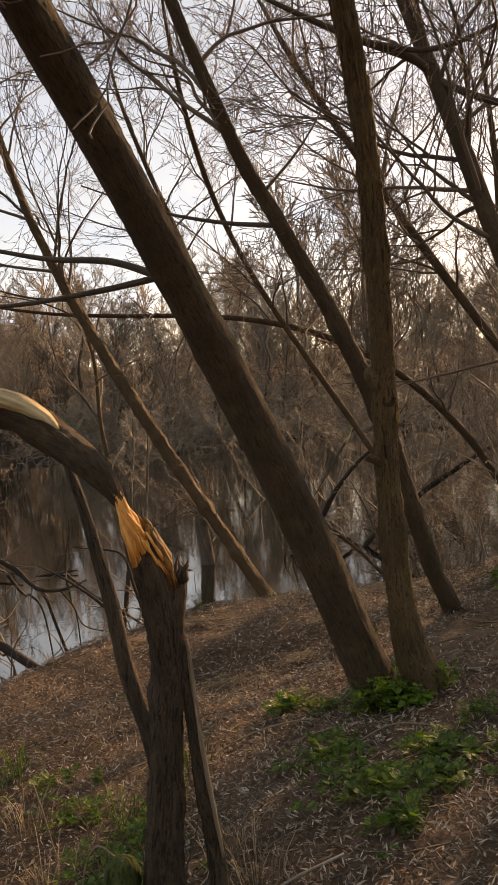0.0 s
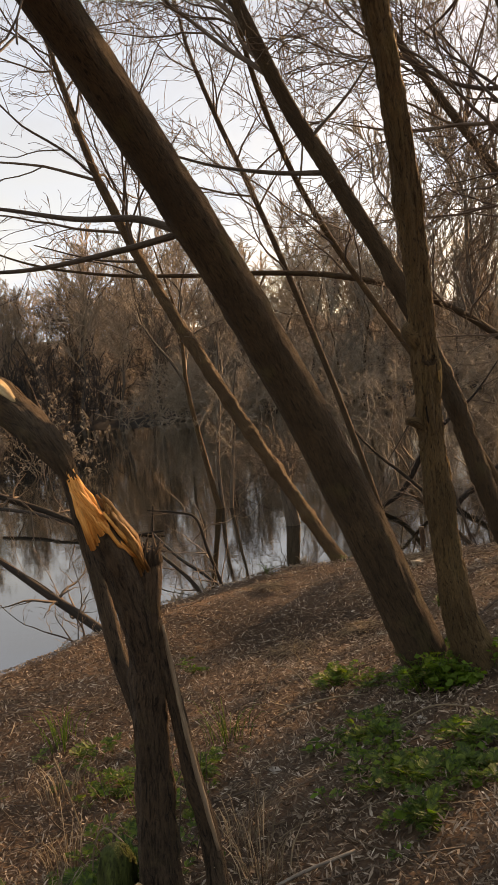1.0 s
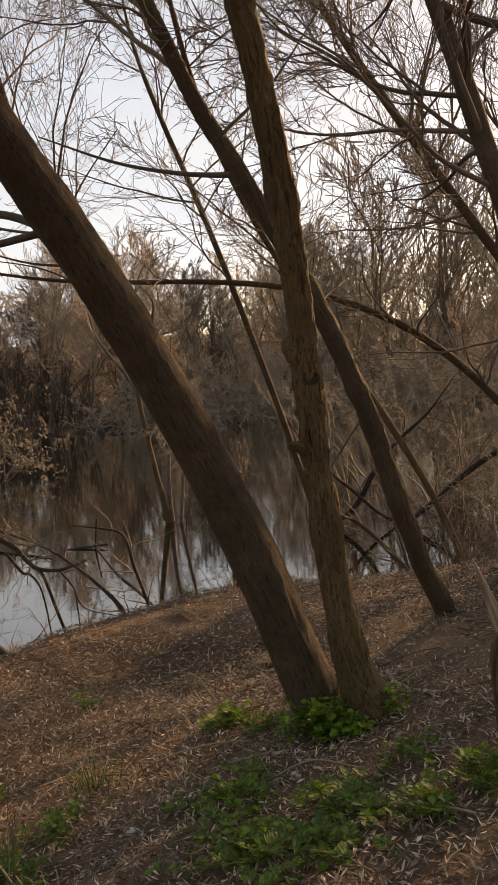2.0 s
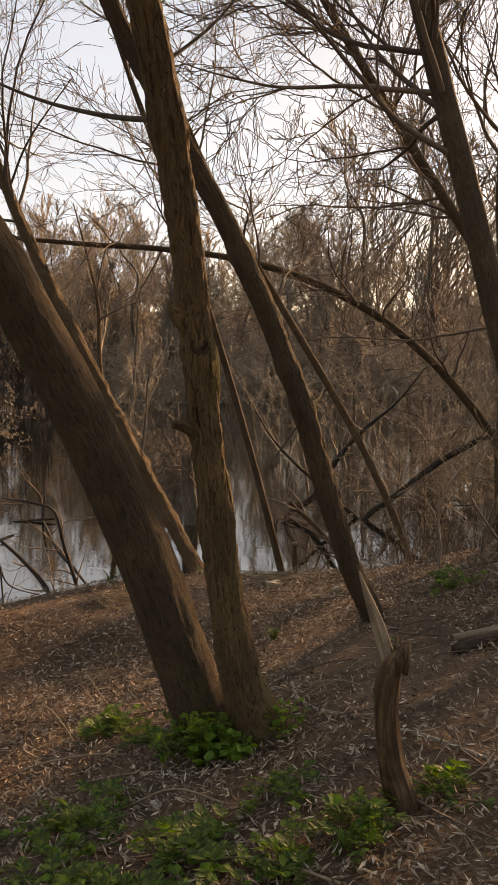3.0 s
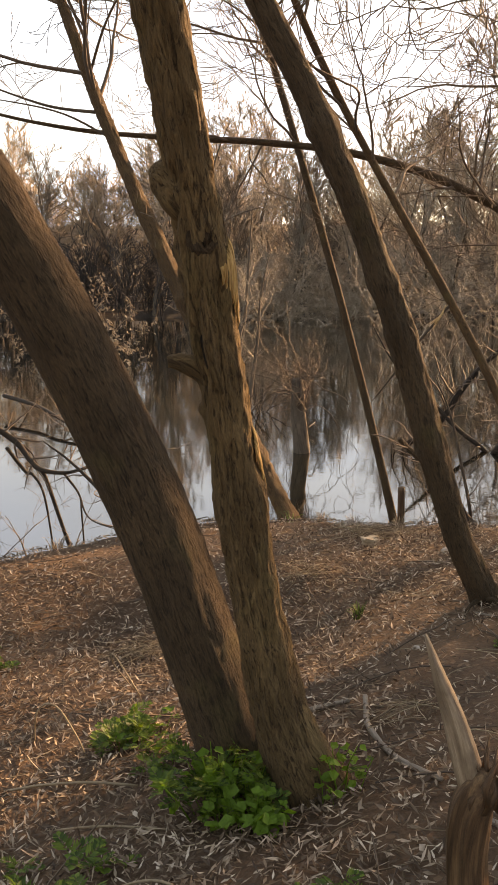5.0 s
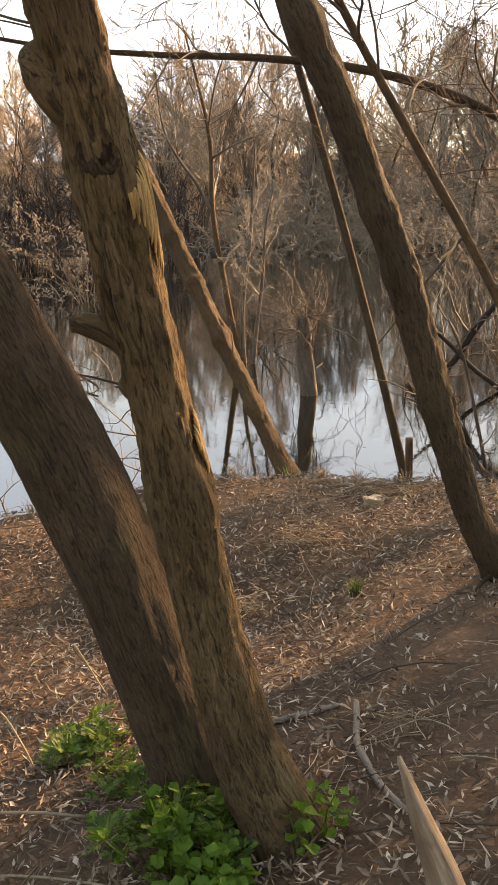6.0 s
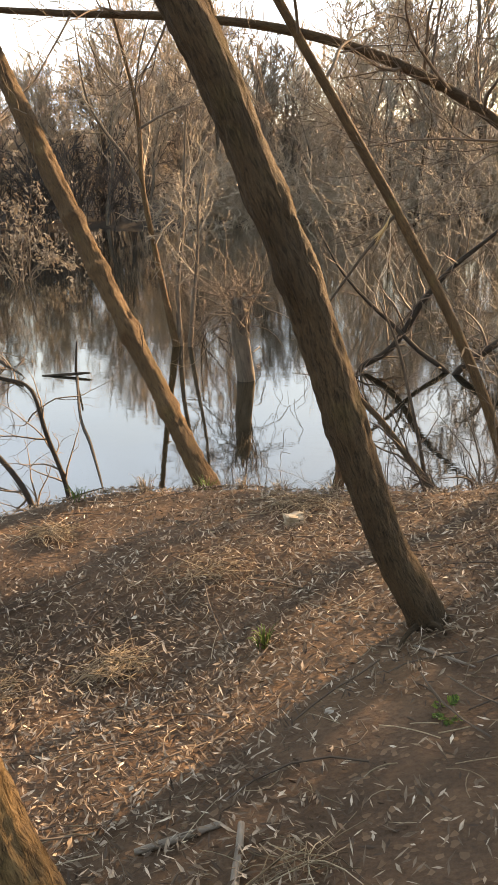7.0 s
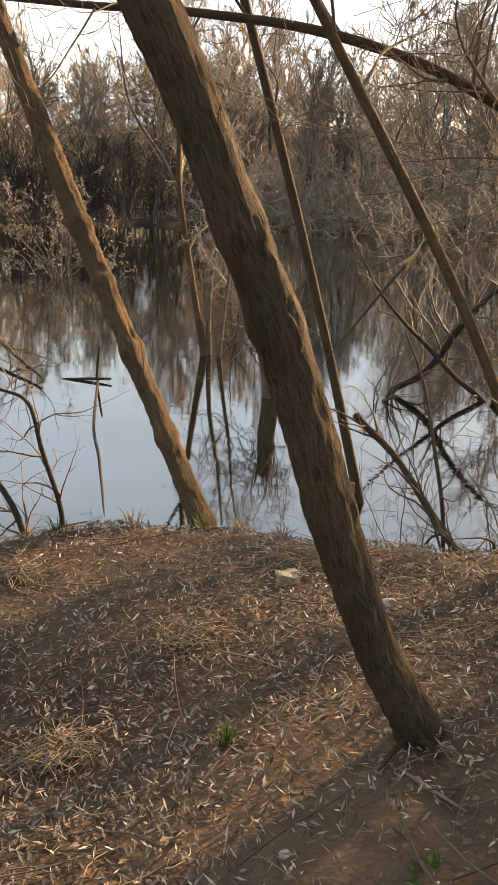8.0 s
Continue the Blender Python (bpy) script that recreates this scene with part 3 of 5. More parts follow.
def ochre_tree():
    rng = np.random.default_rng(14)
    nodes = [(0.29, 8.0, -0.92, 0.08), (0.12, 8.12, -0.64, 0.067), (-0.149, 8.322, -0.23, 0.060), (-0.519, 8.58, 0.35, 0.059), (-0.70, 8.70, 0.635, 0.063), (-0.88, 8.822, 0.92, 0.066), (-1.223, 9.04, 1.5, 0.066), (-1.549, 9.24, 2.08, 0.060),
             (-1.849, 9.426, 2.65, 0.055), (-2.12, 9.579, 3.22, 0.05), (-2.356, 9.704, 3.8, 0.042), (-2.6, 9.85, 4.6, 0.034), (-2.8, 9.95, 5.4, 0.024), (-2.9, 10, 6.3, 0.01)]
    t = thing("tree", (0.08, 8.15, -0.58), "leaning tree with warm ochre knotted bark at the pond's edge", "tree", "leaning trees on the bank")
    s, p, r = trunk_shape(nodes, 0.018, 30, 0.14, 13.0, 0.2, ((0.5, 0.18, 0.05), (1.05, 0.26, 0.05), (1.62, 0.36, 0.06), (2.1, 0.2, 0.04), (2.5, 0.22, 0.05)), 3, 0.08, 0.010)
    part("trunk", s, BARK_D, t)
    for nodes in ([(-1.85, 9.43, 2.65, 0.016), (-2.4, 9.5, 2.75, 0.012), (-3.1, 9.6, 3.0, 0.006)], [(-2.0, 9.5, 2.95, 0.014), (-1.7, 9.3, 3.4, 0.010), (-1.2, 9.1, 3.9, 0.005)], [(-1.7, 9.35, 2.4, 0.012), (-2.2, 9.3, 2.65, 0.008), (-2.9, 9.2, 2.8, 0.004)]):
        b, bp, br = limb(nodes, 7, 3.0)
        part("branch", b, BARK_T, t)
    crown_on(p, r, t, rng, 18, 2.5, 6.0, 2.0, 3, kids=(5, 4, 4))
    tw = Shape()
    tube(tw, [(-0.42, 8.5, 0.2), (-0.41, 8.49, 0.32), (-0.42, 8.47, 0.46)], [0.006, 0.004, 0.002], 5)
    part("shoot", tw, BARK_T, t)
    return t


def thin_tree(nodes, base, label, seed, mat, twig_lo, count, length, sides=14, level=2, kids=(5, 5, 4), buds=0, minimum=0.0028):
    rng = np.random.default_rng(seed)
    t = thing("tree", base, label, "tree", "leaning trees on the bank")
    s, p, r = trunk_shape(nodes, 0.05, sides, 0.06, float(seed), 0.2)
    part("trunk", s, mat, t)
    crown_on(p, r, t, rng, count, twig_lo, 6.0, length, level, kids=kids, buds=buds, minimum=minimum)
    return t


big_leaning_willow()
slim_bank_tree()
water_side_tree()
ochre_tree()
thin_tree([(0.80, 10.58, -1.75, 0.050), (0.667, 10.56, -1.2, 0.044), (0.496, 10.534, -0.49, 0.040), (0.311, 10.529, 0.23, 0.037), (0.114, 10.543, 0.94, 0.036), (-0.097, 10.578, 1.65, 0.036), (-0.32, 10.632, 2.36, 0.035),
                             (-0.556, 10.705, 3.08, 0.034), (-0.806, 10.799, 3.79, 0.033), (-1.069, 10.912, 4.5, 0.03), (-1.35, 11.0, 5.4, 0.022), (-1.5, 11.1, 6.3, 0.01)],
                            (0.667, 10.56, -1.35), "thin dark tree standing in the shallow water", 21, BARK_C, 2.2, 12, 1.8, 14, 3, (5, 4, 4))
tree_g = thin_tree([(2.0, 8.82, -0.98, 0.040), (1.955, 8.859, -0.8, 0.037), (1.764, 9.033, -0.2, 0.035), (1.493, 9.199, 0.4, 0.034), (1.167, 9.337, 1.0, 0.035), (0.815, 9.424, 1.6, 0.033), (0.461, 9.439, 2.2, 0.031),
                            (0.134, 9.361, 2.8, 0.031), (-0.14, 9.167, 3.4, 0.029), (-0.335, 8.836, 4.0, 0.028), (-0.47, 8.5, 4.7, 0.022), (-0.55, 8.2, 5.6, 0.01)],
                           (1.97, 8.85, -0.85), "thin pale brown tree leaning over the water", 22, BARK_D, 1.8, 12, 1.8, 14, 3, (5, 4, 4))
stem_g = limb([(1.145, 9.34, 1.02, 0.012), (1.105, 9.3, 0.985, 0.013), (1.018, 9.25, 0.865, 0.013), (0.959, 9.2, 0.80, 0.011), (0.81, 9.1, 0.60, 0.009), (0.662, 9.0, 0.398, 0.006), (0.55, 8.95, 0.25, 0.003)], 8, 5.0, 0.03, 0.15)[0]
snag = part("branch", stem_g, BARK_T, tree_g, "dead side branch snapped at the trunk")
strips = Shape()
for k in range(9):
    u = k / 8
    q, qr = spline([(1.135 - 0.004 * k, 9.325 - 0.012 * u, 1.015 + 0.006 * math.sin(k * 2.0), 0.002), (1.075, 9.272 - 0.008 * u, 0.945 + 0.01 * math.sin(k * 1.7), 0.005), (1.0 + 0.02 * math.sin(k * 2.6), 9.222, 0.85 + 0.02 * math.cos(k * 3.1), 0.001)], 0.02)
    tube(strips, q, qr, 5, 0.2, float(k))
tagged(part("torn_wood", strips, PALE_TORN, snag, "pale yellow torn wood"), kind="stuff")
tree_h = thin_tree([(2.28, 5.05, -0.45, 0.10), (2.2, 5.25, -0.05, 0.082), (2.13, 5.45, 0.5, 0.07), (2.063, 5.628, 1.08, 0.066), (1.975, 5.726, 1.52, 0.066), (1.802, 5.956, 2.39, 0.066), (1.631, 6.232, 3.26, 0.062), (1.463, 6.555, 4.13, 0.056),
                            (1.3, 6.85, 5.0, 0.045), (1.15, 7.1, 6.2, 0.02)], (2.22, 5.2, -0.1), "brown trunk with twiggy crown beside the footpath", 23, BARK_C, 2.2, 24, 1.9, 20, 3, (6, 5, 4), 1200, 0.003)
for nodes in ([(1.53, 6.42, 3.72, 0.034), (1.363, 6.25, 3.76, 0.03), (1.008, 6.2, 3.89, 0.026), (0.693, 6.15, 4.02, 0.022), (0.264, 6.1, 4.235, 0.014)],
              [(1.53, 6.42, 3.70, 0.03), (1.65, 6.25, 3.53, 0.028), (1.95, 6.1, 3.34, 0.024), (2.4, 5.95, 3.2, 0.012)],
              [(1.008, 6.2, 3.89, 0.016), (1.485, 6.15, 3.77, 0.02), (1.99, 6.0, 3.88, 0.014), (2.4, 5.9, 4.1, 0.006)]):
    part("branch", limb(nodes, 10, 3.0)[0], BARK_T, tree_h)
thin_tree([(4.9, 10.6, -1.6, 0.075), (4.4, 10.62, -0.3, 0.066), (3.73, 10.728, 1.04, 0.058), (2.985, 10.713, 2.14, 0.057), (2.274, 10.709, 3.24, 0.056), (1.597, 10.717, 4.33, 0.05), (0.954, 10.736, 5.43, 0.04), (0.5, 10.8, 6.4, 0.02)],
                           (4.75, 10.6, -1.3), "slanting tree with many fine twigs over the pond", 24, BARK_C, 1.3, 22, 2.2, 14, 3, (6, 5, 4), 1500, 0.003)
thin_tree([(4.5, 11.7, -1.7, 0.07), (4.2, 11.6, -1.2, 0.062), (3.7, 11.44, -0.61, 0.056), (2.85, 11.18, 0.7, 0.050), (1.99, 10.92, 1.57, 0.045), (1.13, 10.67, 2.08, 0.041), (0.28, 10.41, 2.35, 0.036), (-0.58, 10.15, 2.46, 0.030),
                             (-1.43, 9.9, 2.5, 0.025), (-2.29, 9.64, 2.58, 0.018), (-3.14, 9.38, 2.78, 0.012), (-4.0, 9.13, 3.2, 0.006)], (4.2, 11.6, -1.25), "long thin trunk arched low across the pond", 25, BARK_C, 1.0, 16, 1.1)

thin_tree([(2.5, 7.6, -0.5, 0.075), (2.46, 7.62, -0.1, 0.062), (2.44, 7.7, 0.6, 0.055), (2.5, 7.8, 1.4, 0.05), (2.45, 7.95, 2.4, 0.042), (2.5, 8.1, 3.4, 0.032), (2.45, 8.2, 4.6, 0.015)], (2.48, 7.6, -0.2), "upright dark trunk among thicket by the water", 26, BARK_C, 1.0, 12, 1.4, 12, 3, (5, 4, 3))

# ---- broken trees ----
def broken_stub_left():
    t = thing("broken_tree", (-0.385, 2.66, -0.3), "broken young tree with orange torn wood and its top hanging over", "tree stump")
    s, p, r = trunk_shape([(-0.405, 2.70, -0.55, 0.095), (-0.388, 2.64, -0.2, 0.07), (-0.368, 2.59, 0.05, 0.057), (-0.348, 2.55, 0.18, 0.052), (-0.316, 2.48, 0.45, 0.047), (-0.284, 2.42, 0.70, 0.045), (-0.262, 2.39, 0.84, 0.046), (-0.252, 2.38, 0.895, 0.038), (-0.25, 2.38, 0.91, 0.018)], 0.012, 36, 0.16, 31.0, 0.3, ((0.75, 0.1, 0.05), (1.1, 0.12, 0.05)), 4, 0.07, 0.006)
    stem = part("trunk", s, BARK_O, t)
    rng = np.random.default_rng(5)
    rim = Shape()
    for k in range(18):
        a = k * 0.349
        b = np.array((-0.252 + 0.033 * math.cos(a), 2.38 + 0.033 * math.sin(a), 0.87))
        tube(rim, [b, b + (0.004 * math.cos(a), 0.004 * math.sin(a), 0.03), b + rng.normal(0, 0.012, 3) + (0.012 * math.cos(a), 0.012 * math.sin(a), rng.uniform(0.03, 0.075))], [0.012, 0.008, 0.001], 5, 0.3, float(k))
    tagged(part("splinter", rim, BARK_O, stem, "dark jagged rim of the broken trunk"), kind="stuff")
    s, p, r = trunk_shape([(-0.315, 2.46, 0.50, 0.030), (-0.303, 2.42, 0.64, 0.040), (-0.299, 2.36, 0.76, 0.041), (-0.302, 2.30, 0.88, 0.040), (-0.314, 2.25, 0.97, 0.039), (-0.325, 2.23, 1.02, 0.033), (-0.332, 2.222, 1.04, 0.014)], 0.012, 30, 0.16, 32.0, 0.0, (), 3, 0.06, 0.005)
    prong = part("prong", s, BARK_O, t, "leaning half of the split trunk")
    tw = Shape()
    for k in range(34):
        w = rng.uniform(-1, 1)
        b = np.array((-0.256 + 0.008 * w, 2.35, 0.865)) + rng.normal(0, 0.006, 3)
        e = np.array((-0.293 + 0.014 * w, 2.222, 1.02 + 0.05 * rng.random() * (1 - 0.4 * w))) + rng.normal(0, 0.006, 3)
        tube(tw, [b, b * 0.5 + e * 0.5 + rng.normal(0, 0.004, 3) + (0.004, 0.004, 0), b * 0.15 + e * 0.85 + rng.normal(0, 0.004, 3), e], [0.004, 0.011, 0.009, 0.0015], 6, 0.3, float(k), True, 0.0, 0, 0.0, 0.002)
    tagged(part("torn_wood", tw, BROWN_TORN, prong, "brown weathered torn wood"), kind="stuff")
    sp = Shape()
    for k in range(64):
        u, w = rng.random(), rng.uniform(-1, 1)
        b = np.array((-0.318 + 0.015 * w, 2.212 - 0.006 * abs(w), 0.99 + 0.02 * w)) + rng.normal(0, (0.004, 0.006, 0.010))
        e = np.array((-0.350 + 0.011 * w, 2.172, 1.09 + 0.06 * u - 0.02 * w)) + rng.normal(0, (0.004, 0.006, 0.006))
        tube(sp, [b, b * 0.55 + e * 0.45 + rng.normal(0, 0.003, 3) + (0.003, -0.004, 0), e], [0.008, 0.0085, 0.0012], 5, 0.2, float(k))
    for k in range(12):
        w = rng.uniform(-1, 1)
        b = np.array((-0.262 + 0.008 * w, 2.315, 0.90)) + rng.normal(0, 0.006, 3)
        e = np.array((-0.308 + 0.012 * w, 2.195, 1.03)) + rng.normal(0, 0.007, 3)
        tube(sp, [b, b * 0.5 + e * 0.5 + rng.normal(0, 0.004, 3) + (0.0, -0.008, 0), e], [0.002, 0.006, 0.003], 5, 0.2, 70.0 + k)
    tagged(part("splinter", sp, FRESH, prong, "orange freshly splintered wood"), kind="stuff")
    s, p, r = trunk_shape([(-0.352, 2.178, 1.125, 0.014), (-0.385, 2.20, 1.18, 0.03), (-0.44, 2.24, 1.235, 0.04), (-0.53, 2.31, 1.30, 0.045), (-0.66, 2.36, 1.385, 0.047), (-0.82, 2.35, 1.40, 0.047), (-1.0, 2.3, 1.34, 0.046), (-1.25, 2.22, 1.15, 0.044), (-1.6, 2.15, 0.8, 0.040), (-2.05, 2.1, 0.25, 0.034), (-2.4, 2.1, -0.3, 0.025)], 0.014, 30, 0.16, 35.0, 0.0, ((0.35, 0.12, 0.05),), 3, 0.05, 0.005)
    top = part("fallen_top", s, BARK_A, t, "broken top bent over to the ground")
    s, p, r = trunk_shape([(-0.515, 2.29, 1.325, 0.006), (-0.56, 2.30, 1.362, 0.02), (-0.63, 2.315, 1.405, 0.026), (-0.71, 2.32, 1.43, 0.027), (-0.80, 2.31, 1.435, 0.024), (-0.9, 2.3, 1.42, 0.008)], 0.012, 18, 0.2, 37.0, 0.0, (), 3, 0.1, 0.003)
    part("bare_wood", s, TAN_WOOD, top, "pale barkless wood")
    s, p, r = trunk_shape([(-0.205, 2.65, -0.4, 0.040), (-0.213, 2.62, -0.034, 0.030), (-0.228, 2.56, 0.155, 0.027), (-0.238, 2.5, 0.369, 0.023), (-0.246, 2.43, 0.62, 0.019), (-0.262, 2.40, 0.8, 0.012)], 0.016, 18, 0.18, 39.0, 0.0, (), 0, 0.0, 0.003)
    side = part("side_stem", s, BARK_O, t)
    s, p, r = trunk_shape([(-0.190, 2.60, -0.05, 0.006), (-0.206, 2.54, 0.155, 0.008), (-0.219, 2.48, 0.369, 0.007), (-0.226, 2.415, 0.6, 0.007), (-0.228, 2.39, 0.7, 0.003)], 0.012, 10, 0.3, 43.0, 0.0, (), 0, 0.0, 0.002)
    part("bare_wood", s, GREY_WOOD, side, "pale strip where the bark is gone")
    s, p, r = trunk_shape([(-0.36, 2.69, -0.1, 0.036), (-0.388, 2.67, 0.27, 0.03), (-0.46, 2.69, 0.55, 0.027), (-0.50, 2.70, 0.8, 0.024), (-0.57, 2.70, 1.13, 0.016), (-0.66, 2.72, 1.4, 0.008)], 0.02, 14, 0.15, 41.0, 0.0, (), 0, 0.0, 0.003)
    part("side_stem", s, BARK_O, t)


def broken_stub_path():
    t = thing("broken_stump", (1.29, 3.58, -0.04), "snapped sapling stump with a long grey splinter beside the footpath", "tree stump")
    s, p, r = trunk_shape([(1.315, 3.6, -0.28, 0.066), (1.295, 3.585, -0.06, 0.052), (1.257, 3.56, 0.10, 0.036), (1.241, 3.535, 0.25, 0.032), (1.244, 3.515, 0.36, 0.035), (1.256, 3.50, 0.42, 0.030), (1.268, 3.485, 0.46, 0.012)], 0.012, 26, 0.22, 51.0, 0.1, (), 7, 0.10)
    stem = part("trunk", s, RED_WOOD, t)
    rng = np.random.default_rng(7)
    sp = Shape()
    for k in range(14):
        b = np.array((1.26, 3.495, 0.40)) + rng.normal(0, (0.012, 0.011, 0.015))
        tube(sp, [b, b + (rng.normal(0.008, 0.008), rng.normal(0, 0.008), 0.04), b + (rng.normal(0.016, 0.01), rng.normal(0, 0.01), rng.uniform(0.06, 0.11))], [0.008, 0.006, 0.0012], 4, seed=float(k))
    tagged(part("splinter", sp, RED_WOOD, stem), kind="stuff")
    s, p, r = trunk_shape([(1.255, 3.51, 0.36, 0.014), (1.24, 3.507, 0.44, 0.021), (1.215, 3.503, 0.53, 0.017), (1.185, 3.5, 0.61, 0.010), (1.16, 3.5, 0.68, 0.002)], 0.012, 12, 0.15, 53.0, 0.0, (), 3, 0.25)
    part("long_splinter", s, GREY_WOOD, stem, "long grey upright splinter")


broken_stub_left()
broken_stub_path()


# ---- far side of the pond ----
def bare_tree(seed, tall, mat_trunk, mat_twig, limbs, lean=0.1, kids=(4, 4, 3), spread=(0.35, 0.85), first=0.25, minimum=0.008, low=0.3, level=3, buds=0):
    """A bare tree at the origin: a tapered trunk and a crown of forking limbs."""
    rng = np.random.default_rng(seed)
    t = thing("tree", (0, 0, 0), "bare grey-brown tree with an open twiggy crown across the pond", "tree", "trees across the pond")
    d = rng.normal(0, lean, 2)
    nodes = [(0, 0, -0.4, tall * 0.018)] + [(d[0] * h * tall + rng.normal(0, 0.025) * tall * math.sqrt(h), d[1] * h * tall + rng.normal(0, 0.025) * tall * math.sqrt(h), h * tall, tall * 0.015 * (1 - 0.88 * h)) for h in (0.12, 0.3, 0.5, 0.7, 0.85, 1.0)]
    s, p, r = trunk_shape(nodes, 0.25, 9, 0.06, float(seed), 0.2)
    part("trunk", s, mat_trunk, t)
    c, tips = Shape(), []
    for h in np.linspace(low, 0.97, limbs):
        i = int(np.argmin(np.abs(p[:, 2] - h * tall)))
        a, b = rng.uniform(0, 6.283), rng.uniform(*spread)
        grow(c, p[i], (math.cos(a) * math.sin(b), math.sin(a) * math.sin(b), math.cos(b)), tall * rng.uniform(0.28, 0.5) * (1.2 - 0.75 * h), max(r[i] * 0.55, minimum), level, rng, kids, (5, 3, 3), 0.25, 0.25, (0.22, 0.65), 0.6, first, minimum, tips, 0.45)
    tagged(part("crown", c, mat_twig, t), kind="stuff")
    if buds:
        lv = Shape()
        for _ in range(buds):
            q = tips[int(rng.integers(0, len(tips)))]
            leaf_card(lv, q[-1] + rng.normal(0, 0.05, 3), rng.normal(0, 0.5, 3) + (0, 0, -1.0), rng.normal(0, 1, 3), rng.uniform(0.03, 0.06), rng.uniform(0.012, 0.024), 0.1, rng)
        tagged(part("foliage", lv, HANG_LEAF, t, "withered last leaves", False), kind="stuff")
    return t


def at_land(x, y, turn, size, sink=0.0):
    return Matrix.Translation((x, y, float(height(x, y)) - sink)) @ Matrix.Rotation(turn, 4, "Z") @ Matrix.Diagonal((size, size, size, 1))


FAR = dict(kids=(6, 6, 5), level=2, minimum=0.016, first=0.15)
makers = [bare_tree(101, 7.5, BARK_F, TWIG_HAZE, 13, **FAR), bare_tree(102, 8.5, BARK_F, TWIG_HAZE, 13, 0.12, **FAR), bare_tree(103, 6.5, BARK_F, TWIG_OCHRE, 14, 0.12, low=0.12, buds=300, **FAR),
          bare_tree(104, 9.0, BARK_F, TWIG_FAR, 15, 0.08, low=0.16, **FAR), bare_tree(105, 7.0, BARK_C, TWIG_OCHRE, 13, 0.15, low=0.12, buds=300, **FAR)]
TALL = (7.5, 8.5, 6.5, 9.0, 7.0)


def canopy(x, y):
    """Height of the far wood: a level skyline over the pond, a little higher behind."""
    return 2.6 + 0.122 * math.hypot(x - 1.0, y - 2.0)


rng = np.random.default_rng(3)
spots = []
for back_off, gap in ((1.0, 2.7), (5.0, 2.8), (10.0, 3.3), (17.0, 4.2)):
    for x in np.arange(-0.66 * (50 + back_off), 0.36 * (50 + back_off), gap):
        xx = x + rng.normal(0, 0.3 * gap)
        yy = float(far_shore(xx)) + back_off + rng.uniform(-1.5, 2.0)
        spots.append((xx, yy, rng.uniform(0, 6.28), rng.uniform(0.7, 1.15)))
first_use = set()
for k, (x, y, turn, size) in enumerate(spots):
    j = (0, 1, 3, 3, 0, 2, 4)[int(rng.integers(0, 7))] if x > -14 else (0, 3, 3, 1)[int(rng.integers(0, 4))]
    m = at_land(x, y, turn, size * canopy(x, y) / TALL[j])
    if j in first_use:
        copy_thing(makers[j], m)
    else:
        makers[j].matrix_basis = m
        first_use.add(j)


def thicket(name, label, spots, mat, seed, tall, stems, level=1, kids=(5, 4), minimum=0.004, fan=0.35, hang=0.1, detail=0.6, bend=0.35, leaves=0):
    """Many thin shoots with side twigs, one sheet of brushwood; leaves: withered ones left on the tips."""
    rng = np.random.default_rng(seed)
    s, tips = Shape(), []
    for x, y in spots:
        z = float(height(x, y))
        for _ in range(stems):
            a, b = rng.uniform(0, 6.283), abs(rng.normal(0, fan))
            grow(s, (x + rng.normal(0, 0.25), y + rng.normal(0, 0.25), max(z, WATER_Z) - 0.05), (math.cos(a) * math.sin(b), math.sin(a) * math.sin(b), math.cos(b)), tall * rng.uniform(0.55, 1.2), 0.014, level, rng, kids, (3, 3, 3), bend, hang, (0.25, 0.75), 0.52, 0.2, minimum, tips, detail)
    if leaves:
        lv = Shape()
        for _ in range(leaves):
            q = tips[int(rng.integers(0, len(tips)))]
            leaf_card(lv, q[int(rng.integers(0, len(q)))], rng.normal(0, 0.5, 3) + (0, 0, -1.0), rng.normal(0, 1, 3), rng.uniform(0.03, 0.065), rng.uniform(0.012, 0.024), 0.1, rng)
        single("withered_leaves", lv, HANG_LEAF, "pale withered leaves still hanging on the brushwood", "leaves", kind="stuff", smooth=False)
    return single(name, s, mat, label, "brushwood", kind="stuff")


rng = np.random.default_rng(8)
# far-shore growth in the twig colour that is paled for haze
shore = [(x, float(far_shore(x)) + rng.uniform(-1.6, 1.2)) for x in rng.uniform(-14.0, 18, 100)]
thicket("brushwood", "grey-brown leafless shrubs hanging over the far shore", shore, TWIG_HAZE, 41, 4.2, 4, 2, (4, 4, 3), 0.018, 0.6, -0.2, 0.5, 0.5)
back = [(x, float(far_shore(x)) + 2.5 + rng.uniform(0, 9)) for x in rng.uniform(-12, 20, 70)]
thicket("brushwood", "brown saplings paled for haze, filling the far wood", back, TWIG_HAZE, 43, 5.5, 3, 2, (4, 4, 3), 0.02, 0.35, 0.1, 0.45, 0.5)
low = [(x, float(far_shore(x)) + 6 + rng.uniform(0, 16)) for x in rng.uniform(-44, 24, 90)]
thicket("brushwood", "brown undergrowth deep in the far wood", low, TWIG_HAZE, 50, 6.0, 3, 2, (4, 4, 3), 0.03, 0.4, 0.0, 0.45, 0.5)


